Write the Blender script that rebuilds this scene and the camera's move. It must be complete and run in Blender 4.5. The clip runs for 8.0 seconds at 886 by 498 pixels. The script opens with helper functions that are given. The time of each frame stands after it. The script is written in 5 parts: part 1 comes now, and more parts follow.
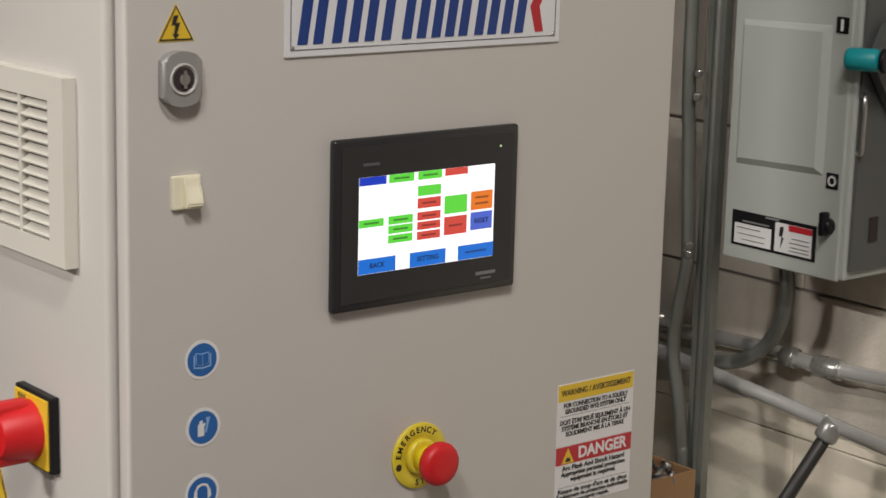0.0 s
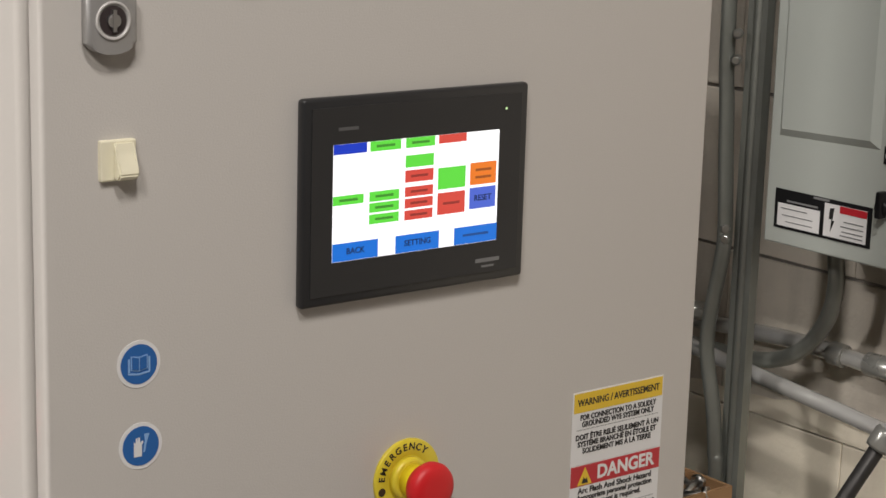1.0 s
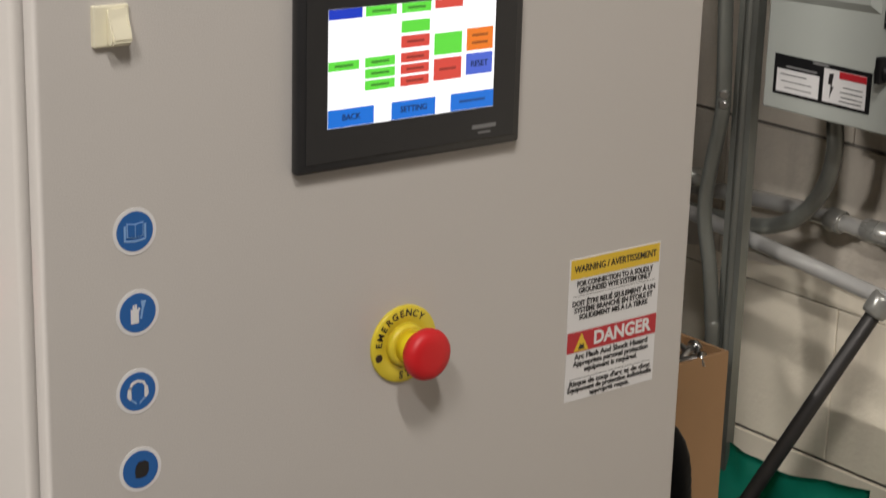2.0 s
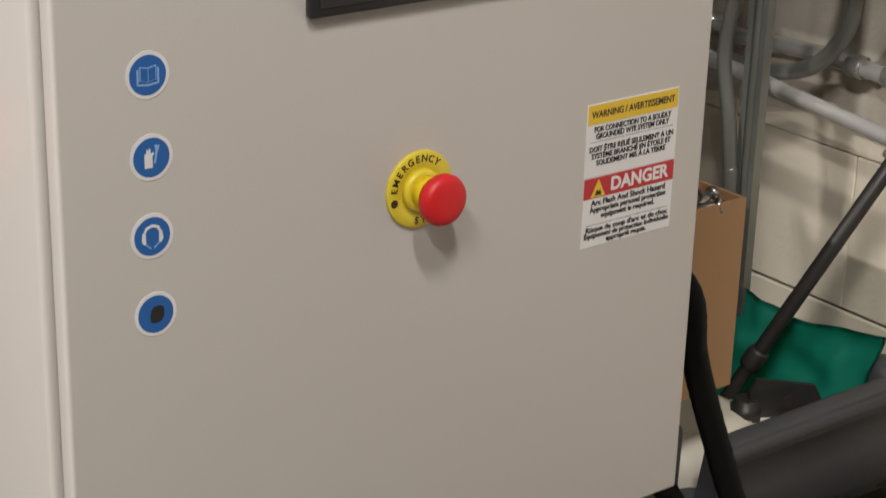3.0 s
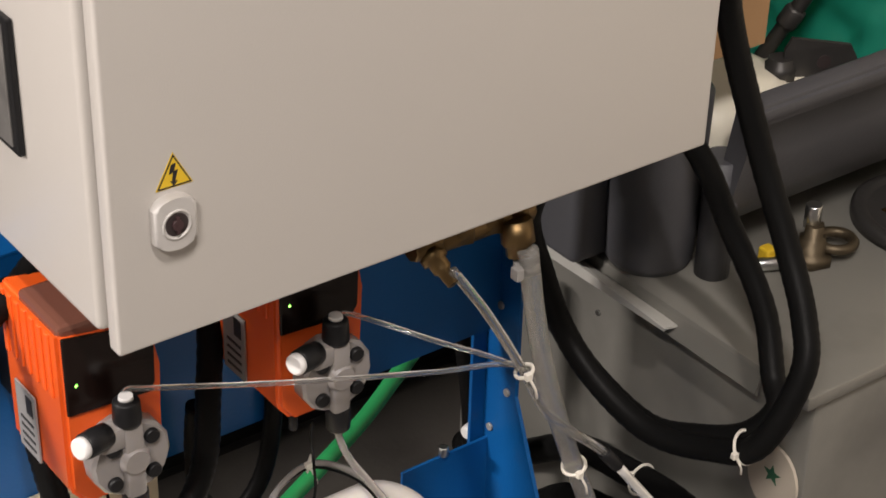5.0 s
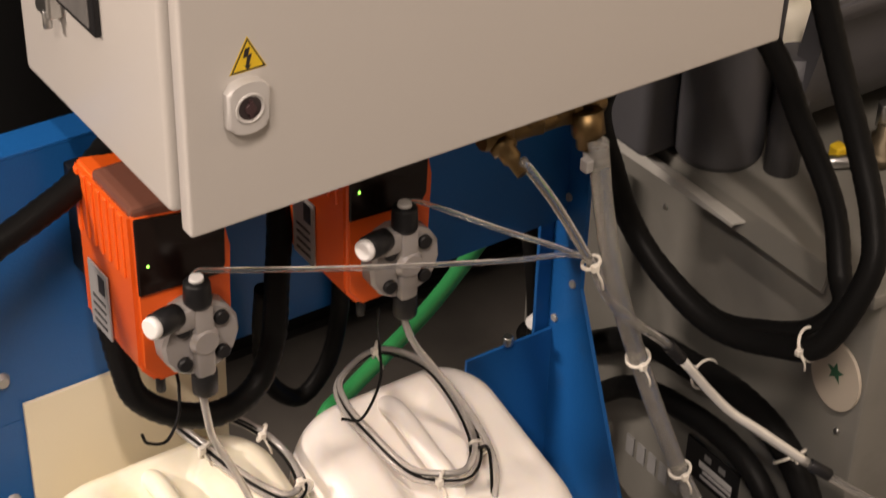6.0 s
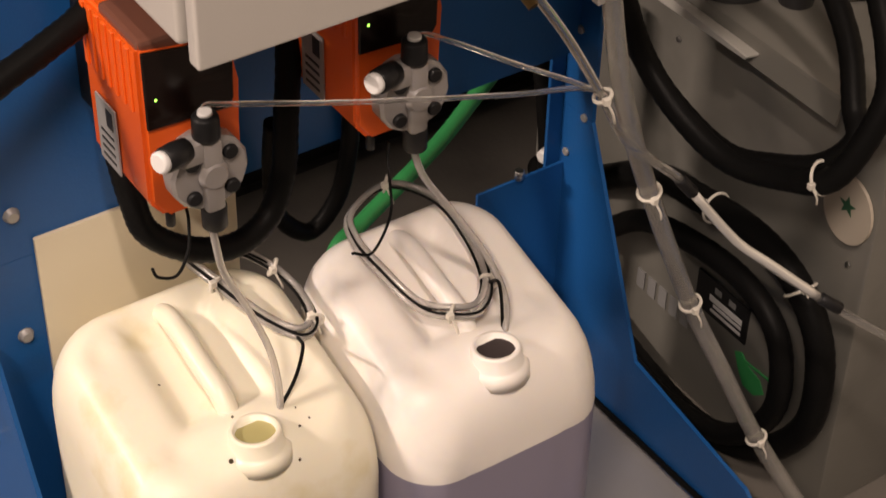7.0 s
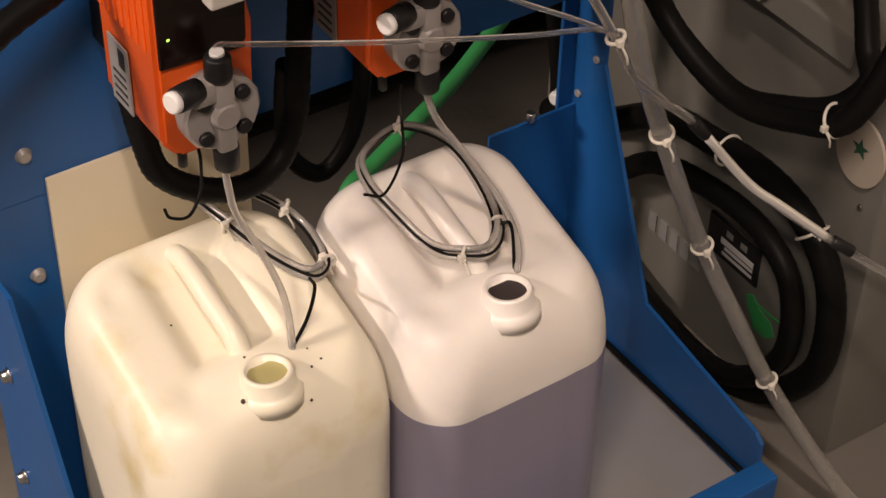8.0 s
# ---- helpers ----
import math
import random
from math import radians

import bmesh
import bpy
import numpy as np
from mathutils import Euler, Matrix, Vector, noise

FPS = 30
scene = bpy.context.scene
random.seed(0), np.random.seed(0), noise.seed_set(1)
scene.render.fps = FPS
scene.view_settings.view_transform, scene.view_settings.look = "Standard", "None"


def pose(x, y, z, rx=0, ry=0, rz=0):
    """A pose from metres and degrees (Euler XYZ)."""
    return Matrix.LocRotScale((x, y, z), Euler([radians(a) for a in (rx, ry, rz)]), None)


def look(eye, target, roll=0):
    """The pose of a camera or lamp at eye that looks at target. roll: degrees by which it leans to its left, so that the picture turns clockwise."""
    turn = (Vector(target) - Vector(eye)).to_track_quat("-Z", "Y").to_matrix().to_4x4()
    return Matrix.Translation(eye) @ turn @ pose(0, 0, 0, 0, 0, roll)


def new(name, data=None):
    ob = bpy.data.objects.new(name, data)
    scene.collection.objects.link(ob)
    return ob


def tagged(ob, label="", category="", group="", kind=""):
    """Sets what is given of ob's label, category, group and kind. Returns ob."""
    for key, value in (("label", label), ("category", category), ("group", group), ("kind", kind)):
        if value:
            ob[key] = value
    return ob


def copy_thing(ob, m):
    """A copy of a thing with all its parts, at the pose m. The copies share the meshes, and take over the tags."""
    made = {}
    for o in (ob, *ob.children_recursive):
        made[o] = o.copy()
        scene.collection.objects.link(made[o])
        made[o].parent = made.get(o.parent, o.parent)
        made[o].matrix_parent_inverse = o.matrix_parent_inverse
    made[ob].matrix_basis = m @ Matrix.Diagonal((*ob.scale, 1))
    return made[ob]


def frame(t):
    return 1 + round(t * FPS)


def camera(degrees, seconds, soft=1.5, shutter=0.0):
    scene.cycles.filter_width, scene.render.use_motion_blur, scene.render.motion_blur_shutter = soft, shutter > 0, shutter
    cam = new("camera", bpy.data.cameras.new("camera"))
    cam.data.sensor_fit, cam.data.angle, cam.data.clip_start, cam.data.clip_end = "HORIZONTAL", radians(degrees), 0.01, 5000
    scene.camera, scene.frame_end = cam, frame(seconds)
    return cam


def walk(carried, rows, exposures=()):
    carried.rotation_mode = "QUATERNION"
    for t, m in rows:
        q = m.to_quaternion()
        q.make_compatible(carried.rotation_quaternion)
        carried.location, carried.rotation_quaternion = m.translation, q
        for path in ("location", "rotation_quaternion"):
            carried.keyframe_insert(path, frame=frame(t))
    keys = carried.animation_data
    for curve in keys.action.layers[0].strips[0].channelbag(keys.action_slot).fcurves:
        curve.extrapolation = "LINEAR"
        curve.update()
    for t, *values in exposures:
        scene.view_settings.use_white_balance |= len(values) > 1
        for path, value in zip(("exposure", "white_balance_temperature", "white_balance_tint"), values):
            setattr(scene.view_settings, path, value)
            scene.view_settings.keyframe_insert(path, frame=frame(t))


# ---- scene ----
cam = camera(26.2, 8.0, soft=1.5, shutter=0.3)
PATH = [
    (0.0, (-0.5898, -1.2791, 1.7944), (0.6487, 0.2351, 1.3779), 1.42),
    (0.1, (-0.5422, -1.2297, 1.7806), (0.6901, 0.2888, 1.3618), 1.49),
    (0.2, (-0.4944, -1.1802, 1.7668), (0.7317, 0.3426, 1.3457), 1.55),
    (0.3, (-0.4468, -1.1309, 1.7530), (0.7731, 0.3963, 1.3296), 1.62),
    (0.4, (-0.4066, -1.0892, 1.7414), (0.8081, 0.4416, 1.3160), 1.68),
    (0.5, (-0.4002, -1.0825, 1.7395), (0.8137, 0.4489, 1.3138), 1.69),
    (1.0, (-0.3985, -1.0830, 1.7386), (0.8166, 0.4441, 1.3012), 1.66),
    (1.2, (-0.3980, -1.0819, 1.7393), (0.8167, 0.4422, 1.2903), 1.74),
    (2.3, (-0.3914, -1.0798, 1.7351), (0.7927, 0.4058, 1.1099), 1.54),
    (2.5, (-0.3891, -1.0777, 1.7329), (0.7857, 0.4027, 1.0785), 1.54),
    (3.0, (-0.3876, -1.0747, 1.7342), (0.7655, 0.3892, 1.0080), 1.63),
    (3.5, (-0.3832, -1.0715, 1.7331), (0.7441, 0.3707, 0.9272), 1.58),
    (4.0, (-0.3826, -1.0733, 1.7301), (0.7161, 0.3452, 0.8466), 1.39),
    (4.5, (-0.3771, -1.0724, 1.7306), (0.6885, 0.3088, 0.7525), 1.39),
    (4.7, (-0.3759, -1.0730, 1.7315), (0.6757, 0.2917, 0.7159), 1.40),
    (5.8, (-0.3880, -1.0783, 1.7353), (0.5768, 0.2750, 0.6227), 1.99),
    (6.0, (-0.3853, -1.0786, 1.7343), (0.5559, 0.2635, 0.5886), 1.72),
    (6.5, (-0.3824, -1.0748, 1.7301), (0.5204, 0.2256, 0.5077), 1.48),
    (7.0, (-0.3796, -1.0739, 1.7292), (0.4941, 0.1858, 0.4448), 1.49),
    (7.5, (-0.3779, -1.0693, 1.7248), (0.4753, 0.1602, 0.3981), 1.56),
    (8.0, (-0.3814, -1.0734, 1.7280), (0.4626, 0.1589, 0.3980), 1.46),
]
EXPOSURES = [(0.0, -0.19, 6350, 10), (0.6, -0.11, 6350, 10), (2.5, -0.02, 6400, 10), (3.0, 0.10, 6400, 10), (3.5, 0.35, 6400, 10), (4.5, 0.54, 6400, 11), (6.0, 0.28, 7500, 19), (6.5, 0.18, 7700, 21), (7.0, 0.06, 7800, 22), (8.0, -0.08, 7800, 23)]
walk(cam, [(t, look(e, g, r)) for t, e, g, r in PATH], EXPOSURES)

# ---- world and light: an enclosed hall lit by ceiling tube fittings ----
world = bpy.data.worlds.new("hall_air")
scene.world = world
world.use_nodes = True
world.node_tree.nodes["Background"].inputs[0].default_value = (0.9, 0.92, 1.0, 1)
world.node_tree.nodes["Background"].inputs[1].default_value = 0.004
# the fourth is no inferred lamp: a weak frontal fill, added
LAMPS = [(-0.66, -1.92, 4.35, 80.0, 0.6), (-2.2, -2.35, 4.35, 112.0, 1.15), (-5.0, 1.35, 4.35, 500.0, 1.15), (0.35, -5.2, 4.35, 2.5, 1.15)]
for lx, ly, lz, watts, length in LAMPS:
    data = bpy.data.lights.new("tube_light", "AREA")
    data.shape, data.size, data.size_y, data.energy, data.color = "RECTANGLE", 0.16, length, watts, (1.0, 0.94, 0.88)
    lamp = new("tube_light", data)
    lamp.location = (lx, ly, lz - 0.07)


# ---- materials ----
def mat(name, color, rough=0.5, metal=0.0, vary=0.08, scale=8.0, bump=0.05, bump_scale=120.0, sss=0.0, coat=0.0,
        trans=0.0, stain=None, stain_scale=3.0, stain_at=0.55, spec=0.5, rand=0.0, stretch=1.0, world=False, alpha=1.0):
    m = bpy.data.materials.new(name)
    m.use_nodes = True
    nt = m.node_tree
    N, L = nt.nodes, nt.links
    b = N["Principled BSDF"]
    b.inputs["Roughness"].default_value = rough
    b.inputs["Metallic"].default_value = metal
    b.inputs["Specular IOR Level"].default_value = spec
    b.inputs["Coat Weight"].default_value = coat
    b.inputs["Transmission Weight"].default_value = trans
    b.inputs["Alpha"].default_value = alpha
    if sss:
        b.inputs["Subsurface Weight"].default_value = sss
        b.inputs["Subsurface Radius"].default_value = (0.02, 0.016, 0.01)
    co = N.new("ShaderNodeTexCoord")
    n1 = N.new("ShaderNodeTexNoise")
    n1.inputs["Scale"].default_value, n1.inputs["Detail"].default_value = scale, 6
    L.new(co.outputs["Object"], n1.inputs["Vector"])
    mix = N.new("ShaderNodeMix")
    mix.data_type, mix.blend_type = "RGBA", "MIX"
    dark = tuple(c * (1 - vary) for c in color)
    lite = tuple(min(1, c * (1 + vary)) for c in color)
    mix.inputs["A"].default_value, mix.inputs["B"].default_value = (*dark, 1), (*lite, 1)
    L.new(n1.outputs["Fac"], mix.inputs["Factor"])
    out = mix.outputs["Result"]
    if stain:
        n3 = N.new("ShaderNodeTexNoise")
        n3.inputs["Scale"].default_value, n3.inputs["Detail"].default_value = stain_scale, 8
        mp = N.new("ShaderNodeMapping")
        mp.inputs["Scale"].default_value = (1, 1, stretch)
        if world:
            L.new(N.new("ShaderNodeNewGeometry").outputs["Position"], mp.inputs["Vector"])
        else:
            L.new(co.outputs["Object"], mp.inputs["Vector"])
        L.new(mp.outputs["Vector"], n3.inputs["Vector"])
        ramp = N.new("ShaderNodeMapRange")
        ramp.inputs["From Min"].default_value, ramp.inputs["From Max"].default_value = stain_at - 0.08, stain_at + 0.12
        L.new(n3.outputs["Fac"], ramp.inputs["Value"])
        mx = N.new("ShaderNodeMix")
        mx.data_type = "RGBA"
        mx.inputs["B"].default_value = (*stain, 1)
        L.new(ramp.outputs["Result"], mx.inputs["Factor"])
        L.new(out, mx.inputs["A"])
        out = mx.outputs["Result"]
    if rand:
        oi = N.new("ShaderNodeObjectInfo")
        hs = N.new("ShaderNodeHueSaturation")
        mr = N.new("ShaderNodeMapRange")
        mr.inputs["To Min"].default_value, mr.inputs["To Max"].default_value = 1 - rand, 1 + rand
        L.new(oi.outputs["Random"], mr.inputs["Value"])
        L.new(mr.outputs["Result"], hs.inputs["Value"])
        L.new(out, hs.inputs["Color"])
        out = hs.outputs["Color"]
    L.new(out, b.inputs["Base Color"])
    n2 = N.new("ShaderNodeTexNoise")
    n2.inputs["Scale"].default_value, n2.inputs["Detail"].default_value = bump_scale, 4
    L.new(co.outputs["Object"], n2.inputs["Vector"])
    if bump:
        bp = N.new("ShaderNodeBump")
        bp.inputs["Strength"].default_value, bp.inputs["Distance"].default_value = bump, 0.002
        L.new(n2.outputs["Fac"], bp.inputs["Height"])
        L.new(bp.outputs["Normal"], b.inputs["Normal"])
    rr = N.new("ShaderNodeMapRange")
    rr.inputs["To Min"].default_value, rr.inputs["To Max"].default_value = max(0.02, rough - 0.06), min(1, rough + 0.06)
    L.new(n1.outputs["Fac"], rr.inputs["Value"])
    L.new(rr.outputs["Result"], b.inputs["Roughness"])
    return m


def glow(name, color, strength):
    m = bpy.data.materials.new(name)
    m.use_nodes = True
    b = m.node_tree.nodes["Principled BSDF"]
    b.inputs["Base Color"].default_value = (0.02, 0.02, 0.02, 1)
    b.inputs["Emission Color"].default_value = (*color, 1)
    b.inputs["Emission Strength"].default_value = strength
    b.inputs["Roughness"].default_value = 0.25
    return m


M_CAB = mat("cabinet_paint", (0.56, 0.53, 0.495), 0.36, vary=0.02, scale=3, bump=0.12, bump_scale=700)
M_GASKET = mat("dark_gasket", (0.16, 0.15, 0.14), 0.8)
M_VENT = mat("grille_plastic", (0.66, 0.63, 0.56), 0.45, vary=0.03)
M_BLACK = mat("black_plastic", (0.010, 0.010, 0.011), 0.42, bump=0.1, bump_scale=500, spec=0.25)
M_BEZEL = mat("bezel_plastic", (0.022, 0.022, 0.023), 0.33, vary=0.15, scale=20, bump=0.04)
M_GREYM = mat("cast_grey", (0.34, 0.33, 0.32), 0.45, metal=0.3)
M_LOCKW = mat("lock_grey", (0.55, 0.53, 0.51), 0.4, metal=0.1)
M_STEEL = mat("zinc_steel", (0.55, 0.55, 0.54), 0.3, metal=1.0, vary=0.12, scale=30, bump=0.08)
M_STRUT = mat("galvanised_strut", (0.29, 0.30, 0.27), 0.34, metal=0.55, vary=0.2, scale=18, bump=0.12, stain=(0.15, 0.15, 0.135), stain_scale=9, stain_at=0.56, stretch=0.3)
M_COND = mat("galvanised_conduit", (0.46, 0.46, 0.43), 0.28, metal=0.55, vary=0.15, scale=25, bump=0.1, stain=(0.25, 0.24, 0.22), stain_scale=14, stain_at=0.6)
M_CREAM = mat("cream_plastic", (0.84, 0.79, 0.60), 0.4, vary=0.03)
M_WHITE = mat("white_vinyl", (0.74, 0.73, 0.72), 0.4, vary=0.02)
M_SIGNW = mat("sign_white", (0.74, 0.74, 0.75), 0.3, vary=0.02)
M_BLUE = mat("icon_blue", (0.02, 0.12, 0.38), 0.4, vary=0.04)
M_NAVY = mat("sign_navy", (0.012, 0.045, 0.22), 0.35, vary=0.05)
M_SKY = mat("icon_light_blue", (0.25, 0.42, 0.70), 0.4, vary=0.04)
M_RED = mat("label_red", (0.48, 0.02, 0.03), 0.4, vary=0.05)
M_YEL = mat("label_yellow", (0.75, 0.50, 0.03), 0.4, vary=0.04)
M_ESY = mat("stop_yellow", (0.72, 0.58, 0.04), 0.35, vary=0.05)
M_ESR = mat("stop_red", (0.62, 0.012, 0.016), 0.45, vary=0.04, bump=0.06)
M_INK = mat("black_ink", (0.02, 0.018, 0.018), 0.5)
M_GINK = mat("grey_ink", (0.20, 0.20, 0.20), 0.5)
M_DIM = mat("bezel_print", (0.11, 0.11, 0.11), 0.4)
M_ORANGE = mat("pump_orange", (0.80, 0.11, 0.012), 0.42, vary=0.06, scale=12, bump=0.08, bump_scale=400)
M_SMOKE = mat("smoked_cover", (0.010, 0.005, 0.004), 0.22, vary=0.1, bump=0, spec=0.3)
M_HOOD = mat("brown_hood", (0.16, 0.065, 0.045), 0.22, vary=0.1, bump=0)
M_HEAD = mat("frosted_acrylic", (0.27, 0.25, 0.24), 0.25, vary=0.10, scale=40, sss=0.25)
M_BFRAME = mat("blue_enamel", (0.003, 0.088, 0.29), 0.36, vary=0.07, scale=6, bump=0.15, bump_scale=300, spec=0.3, stain=(0.02, 0.07, 0.18), stain_scale=9, stain_at=0.66)
M_CAN = mat("natural_polythene", (0.84, 0.80, 0.755), 0.38, vary=0.05, scale=6, sss=0.2, bump=0.08, bump_scale=70, stain=(0.68, 0.665, 0.65), stain_scale=8, stain_at=0.60)
M_CANY = mat("yellowed_polythene", (0.84, 0.795, 0.655), 0.38, vary=0.06, scale=7, sss=0.2, bump=0.06, bump_scale=90, stain=(0.66, 0.56, 0.30), stain_scale=11, stain_at=0.64)
M_LIQ = mat("polythene_over_violet_liquid", (0.27, 0.25, 0.33), 0.36, vary=0.05, scale=5, sss=0.1)
# near-black with the shade inside holes and recesses put into the colour
M_HOLE = mat("shaded_inside", (0.03, 0.02, 0.02), 0.7)
M_MAROON = mat("dull_maroon_core", (0.055, 0.028, 0.030), 0.5)
M_HOLEY = mat("yellow_liquid_inside", (0.40, 0.36, 0.16), 0.5)
M_BRASS = mat("aged_brass", (0.17, 0.112, 0.052), 0.45, metal=1.0, vary=0.25, scale=60, bump=0.15)
M_TUBE = mat("clear_tube", (0.82, 0.81, 0.79), 0.06, vary=0.03, bump=0, trans=0.93)
M_MILK = mat("milky_tube", (0.70, 0.67, 0.64), 0.14, vary=0.05, bump=0, trans=0.65)
M_BRAID = mat("braided_clear_hose", (0.72, 0.70, 0.66), 0.12, vary=0.15, scale=200, trans=0.82, bump=0.5, bump_scale=450)
M_RUBBER = mat("black_rubber_hose", (0.006, 0.006, 0.006), 0.45, vary=0.2, scale=20, bump=0.15, bump_scale=220, spec=0.08)
M_GREENH = mat("green_hose", (0.02, 0.30, 0.09), 0.38, vary=0.06)
M_TIE = mat("nylon_tie", (0.76, 0.72, 0.64), 0.4)
M_MACH = mat("machine_grey_paint", (0.225, 0.218, 0.196), 0.34, metal=0.3, vary=0.10, scale=5, bump=0.08, stain=(0.145, 0.14, 0.127), stain_scale=4, stain_at=0.6)
M_TROUGH = mat("trough_dark_grey", (0.070, 0.070, 0.078), 0.52, vary=0.12, scale=6, bump=0.12)
M_CARD = mat("cardboard", (0.36, 0.21, 0.10), 0.85, vary=0.08, scale=25, bump=0.2)
M_GREENC = mat("green_tarpaulin", (0.015, 0.35, 0.24), 0.5, vary=0.12, scale=9, bump=0.3, bump_scale=60)
M_ROLL = mat("cream_plastic_cap", (0.88, 0.83, 0.69), 0.4, vary=0.05)
M_IRON = mat("dark_iron_pipe", (0.055, 0.052, 0.05), 0.45, metal=0.5, vary=0.2, scale=30, bump=0.15)
M_BOARD = mat("cream_board", (0.78, 0.70, 0.53), 0.6, vary=0.04)
M_PANEL = mat("switch_grey_enamel", (0.43, 0.455, 0.42), 0.36, vary=0.04, scale=4, bump=0.06, bump_scale=400)
# same hue as the switch enamel at about a quarter of its brightness
M_PANELD = mat("switch_grey_darker", (0.10, 0.105, 0.10), 0.5, vary=0.1)
M_TEAL = mat("teal_grip", (0.01, 0.30, 0.33), 0.45)
M_PALE = mat("cream_painted_block", (0.86, 0.78, 0.63), 0.75, vary=0.12, scale=10, bump=0.5, bump_scale=110, stain=(0.52, 0.46, 0.37), stain_scale=4.5, stain_at=0.58, rand=0.05, stretch=0.3, world=True)
M_BLOCK = mat("concrete_block", (0.70, 0.64, 0.55), 0.9, vary=0.22, scale=14, bump=0.7, bump_scale=130, stain=(0.36, 0.32, 0.27), stain_scale=5.0, stain_at=0.56, rand=0.12, stretch=0.35, world=True)
M_MORTAR = mat("mortar", (0.22, 0.20, 0.18), 0.95, vary=0.15, scale=30, bump=0.5)
M_FLOOR = mat("concrete_floor", (0.14, 0.127, 0.112), 0.7, vary=0.2, scale=4, bump=0.3, stain=(0.065, 0.058, 0.052), stain_scale=2.5, stain_at=0.55)
M_HALL = mat("painted_hall_wall", (0.115, 0.111, 0.107), 0.8, vary=0.1, scale=2)
M_PLATE = mat("nameplate_metal", (0.30, 0.29, 0.28), 0.35, metal=0.6, vary=0.45, scale=45, bump=0.2)
M_TRAY = mat("tray_grey_sheet", (0.42, 0.41, 0.41), 0.42, metal=0.4, vary=0.15, scale=12)
M_DULL = mat("dull_bronze", (0.10, 0.078, 0.05), 0.5, metal=0.8, vary=0.3, scale=40, bump=0.2)
# near-black of the added block: the gap's darkness is put into its colour
M_PITCH = mat("dark_gap_black", (0.007, 0.007, 0.007), 0.8, spec=0.15)
M_BRIGHT = mat("bright_tube", (0.80, 0.79, 0.76), 0.22, metal=0.55, vary=0.08, scale=40)
# pale sheet with the highlight put into its colour
M_LIP = mat("highlight_sheet", (0.60, 0.59, 0.55), 0.4, metal=0.3, vary=0.15, scale=20)
M_LAMP = glow("tube_diffuser", (1.0, 0.92, 0.80), 6.0)
M_LED = glow("green_led", (0.25, 1.0, 0.1), 4.0)


# ---- mesh helpers ----
def box(bm, x0, x1, y0, y1, z0, z1, bevel=0.0, seg=2):
    r = bmesh.ops.create_cube(bm, size=1, matrix=Matrix.LocRotScale(((x0 + x1) / 2, (y0 + y1) / 2, (z0 + z1) / 2), None, (abs(x1 - x0), abs(y1 - y0), abs(z1 - z0))))
    if bevel:
        es = list({e for v in r["verts"] for e in v.link_edges})
        bmesh.ops.bevel(bm, geom=es, offset=bevel, segments=seg, profile=0.5, affect="EDGES")
    return bm


def sweep(bm, pts, radius, seg=10, steps=8, closed=False, ripple=0.0):
    P = [Vector(p) for p in pts]
    n = len(P)
    C = []
    last = n if closed else n - 1
    for i in range(last):
        a, b_, c, d = (P[(i - 1) % n] if (closed or i) else P[0] * 2 - P[1]), P[i], P[(i + 1) % n], (P[(i + 2) % n] if (closed or i + 2 < n) else P[-1] * 2 - P[-2])
        for k in range(steps):
            u = k / steps
            C.append(0.5 * (2 * b_ + (c - a) * u + (2 * a - 5 * b_ + 4 * c - d) * u * u + (3 * b_ - a - 3 * c + d) * u ** 3))
    if not closed:
        C.append(P[-1])
    m = len(C)
    nrm = None
    rings = []
    for i in range(m):
        t = (C[(i + 1) % m] - C[i - 1]) if closed else (C[min(i + 1, m - 1)] - C[max(i - 1, 0)])
        t.normalize()
        if nrm is None:
            nrm = t.orthogonal().normalized()
        nrm = (nrm - t * nrm.dot(t)).normalized()
        bi = t.cross(nrm)
        r = radius * (1 + (ripple if i % 2 else -ripple))
        rings.append([bm.verts.new(C[i] + r * (math.cos(2 * math.pi * k / seg) * nrm + math.sin(2 * math.pi * k / seg) * bi)) for k in range(seg)])
    for i in range(m if closed else m - 1):
        A, B = rings[i], rings[(i + 1) % m]
        for k in range(seg):
            f = bm.faces.new((A[k], A[(k + 1) % seg], B[(k + 1) % seg], B[k]))
            f.smooth = True
    if not closed:
        bm.faces.new(rings[0][::-1])
        bm.faces.new(rings[-1])
    return bm


def lathe(bm, origin, axis, prof, seg=24):
    """prof: (distance along the axis, radius) from end to end."""
    o, a = Vector(origin), Vector(axis).normalized()
    u = a.orthogonal().normalized()
    v = a.cross(u)
    rings = []
    for d, r in prof:
        rings.append([bm.verts.new(o + a * d + max(r, 1e-5) * (math.cos(2 * math.pi * k / seg) * u + math.sin(2 * math.pi * k / seg) * v)) for k in range(seg)])
    for A, B in zip(rings, rings[1:]):
        for k in range(seg):
            f = bm.faces.new((A[k], A[(k + 1) % seg], B[(k + 1) % seg], B[k]))
            f.smooth = True
    bm.faces.new(rings[0][::-1])
    bm.faces.new(rings[-1])
    return bm


def rod(bm, a, b, r, seg=14):
    a, b = Vector(a), Vector(b)
    d = (b - a).length
    e = min(r * 0.12, d * 0.2)
    return lathe(bm, a, b - a, [(0, r - e), (e, r), (d - e, r), (d, r - e)], seg)


def prism(bm, pts, direction):
    """A polygon pushed along a direction."""
    d = Vector(direction)
    A = [bm.verts.new(p) for p in pts]
    B = [bm.verts.new(Vector(p) + d) for p in pts]
    n = len(A)
    bm.faces.new(A)
    bm.faces.new(B[::-1])
    for i in range(n):
        bm.faces.new((A[i], B[i], B[(i + 1) % n], A[(i + 1) % n]))
    return bm


def fresh():
    return bmesh.new()


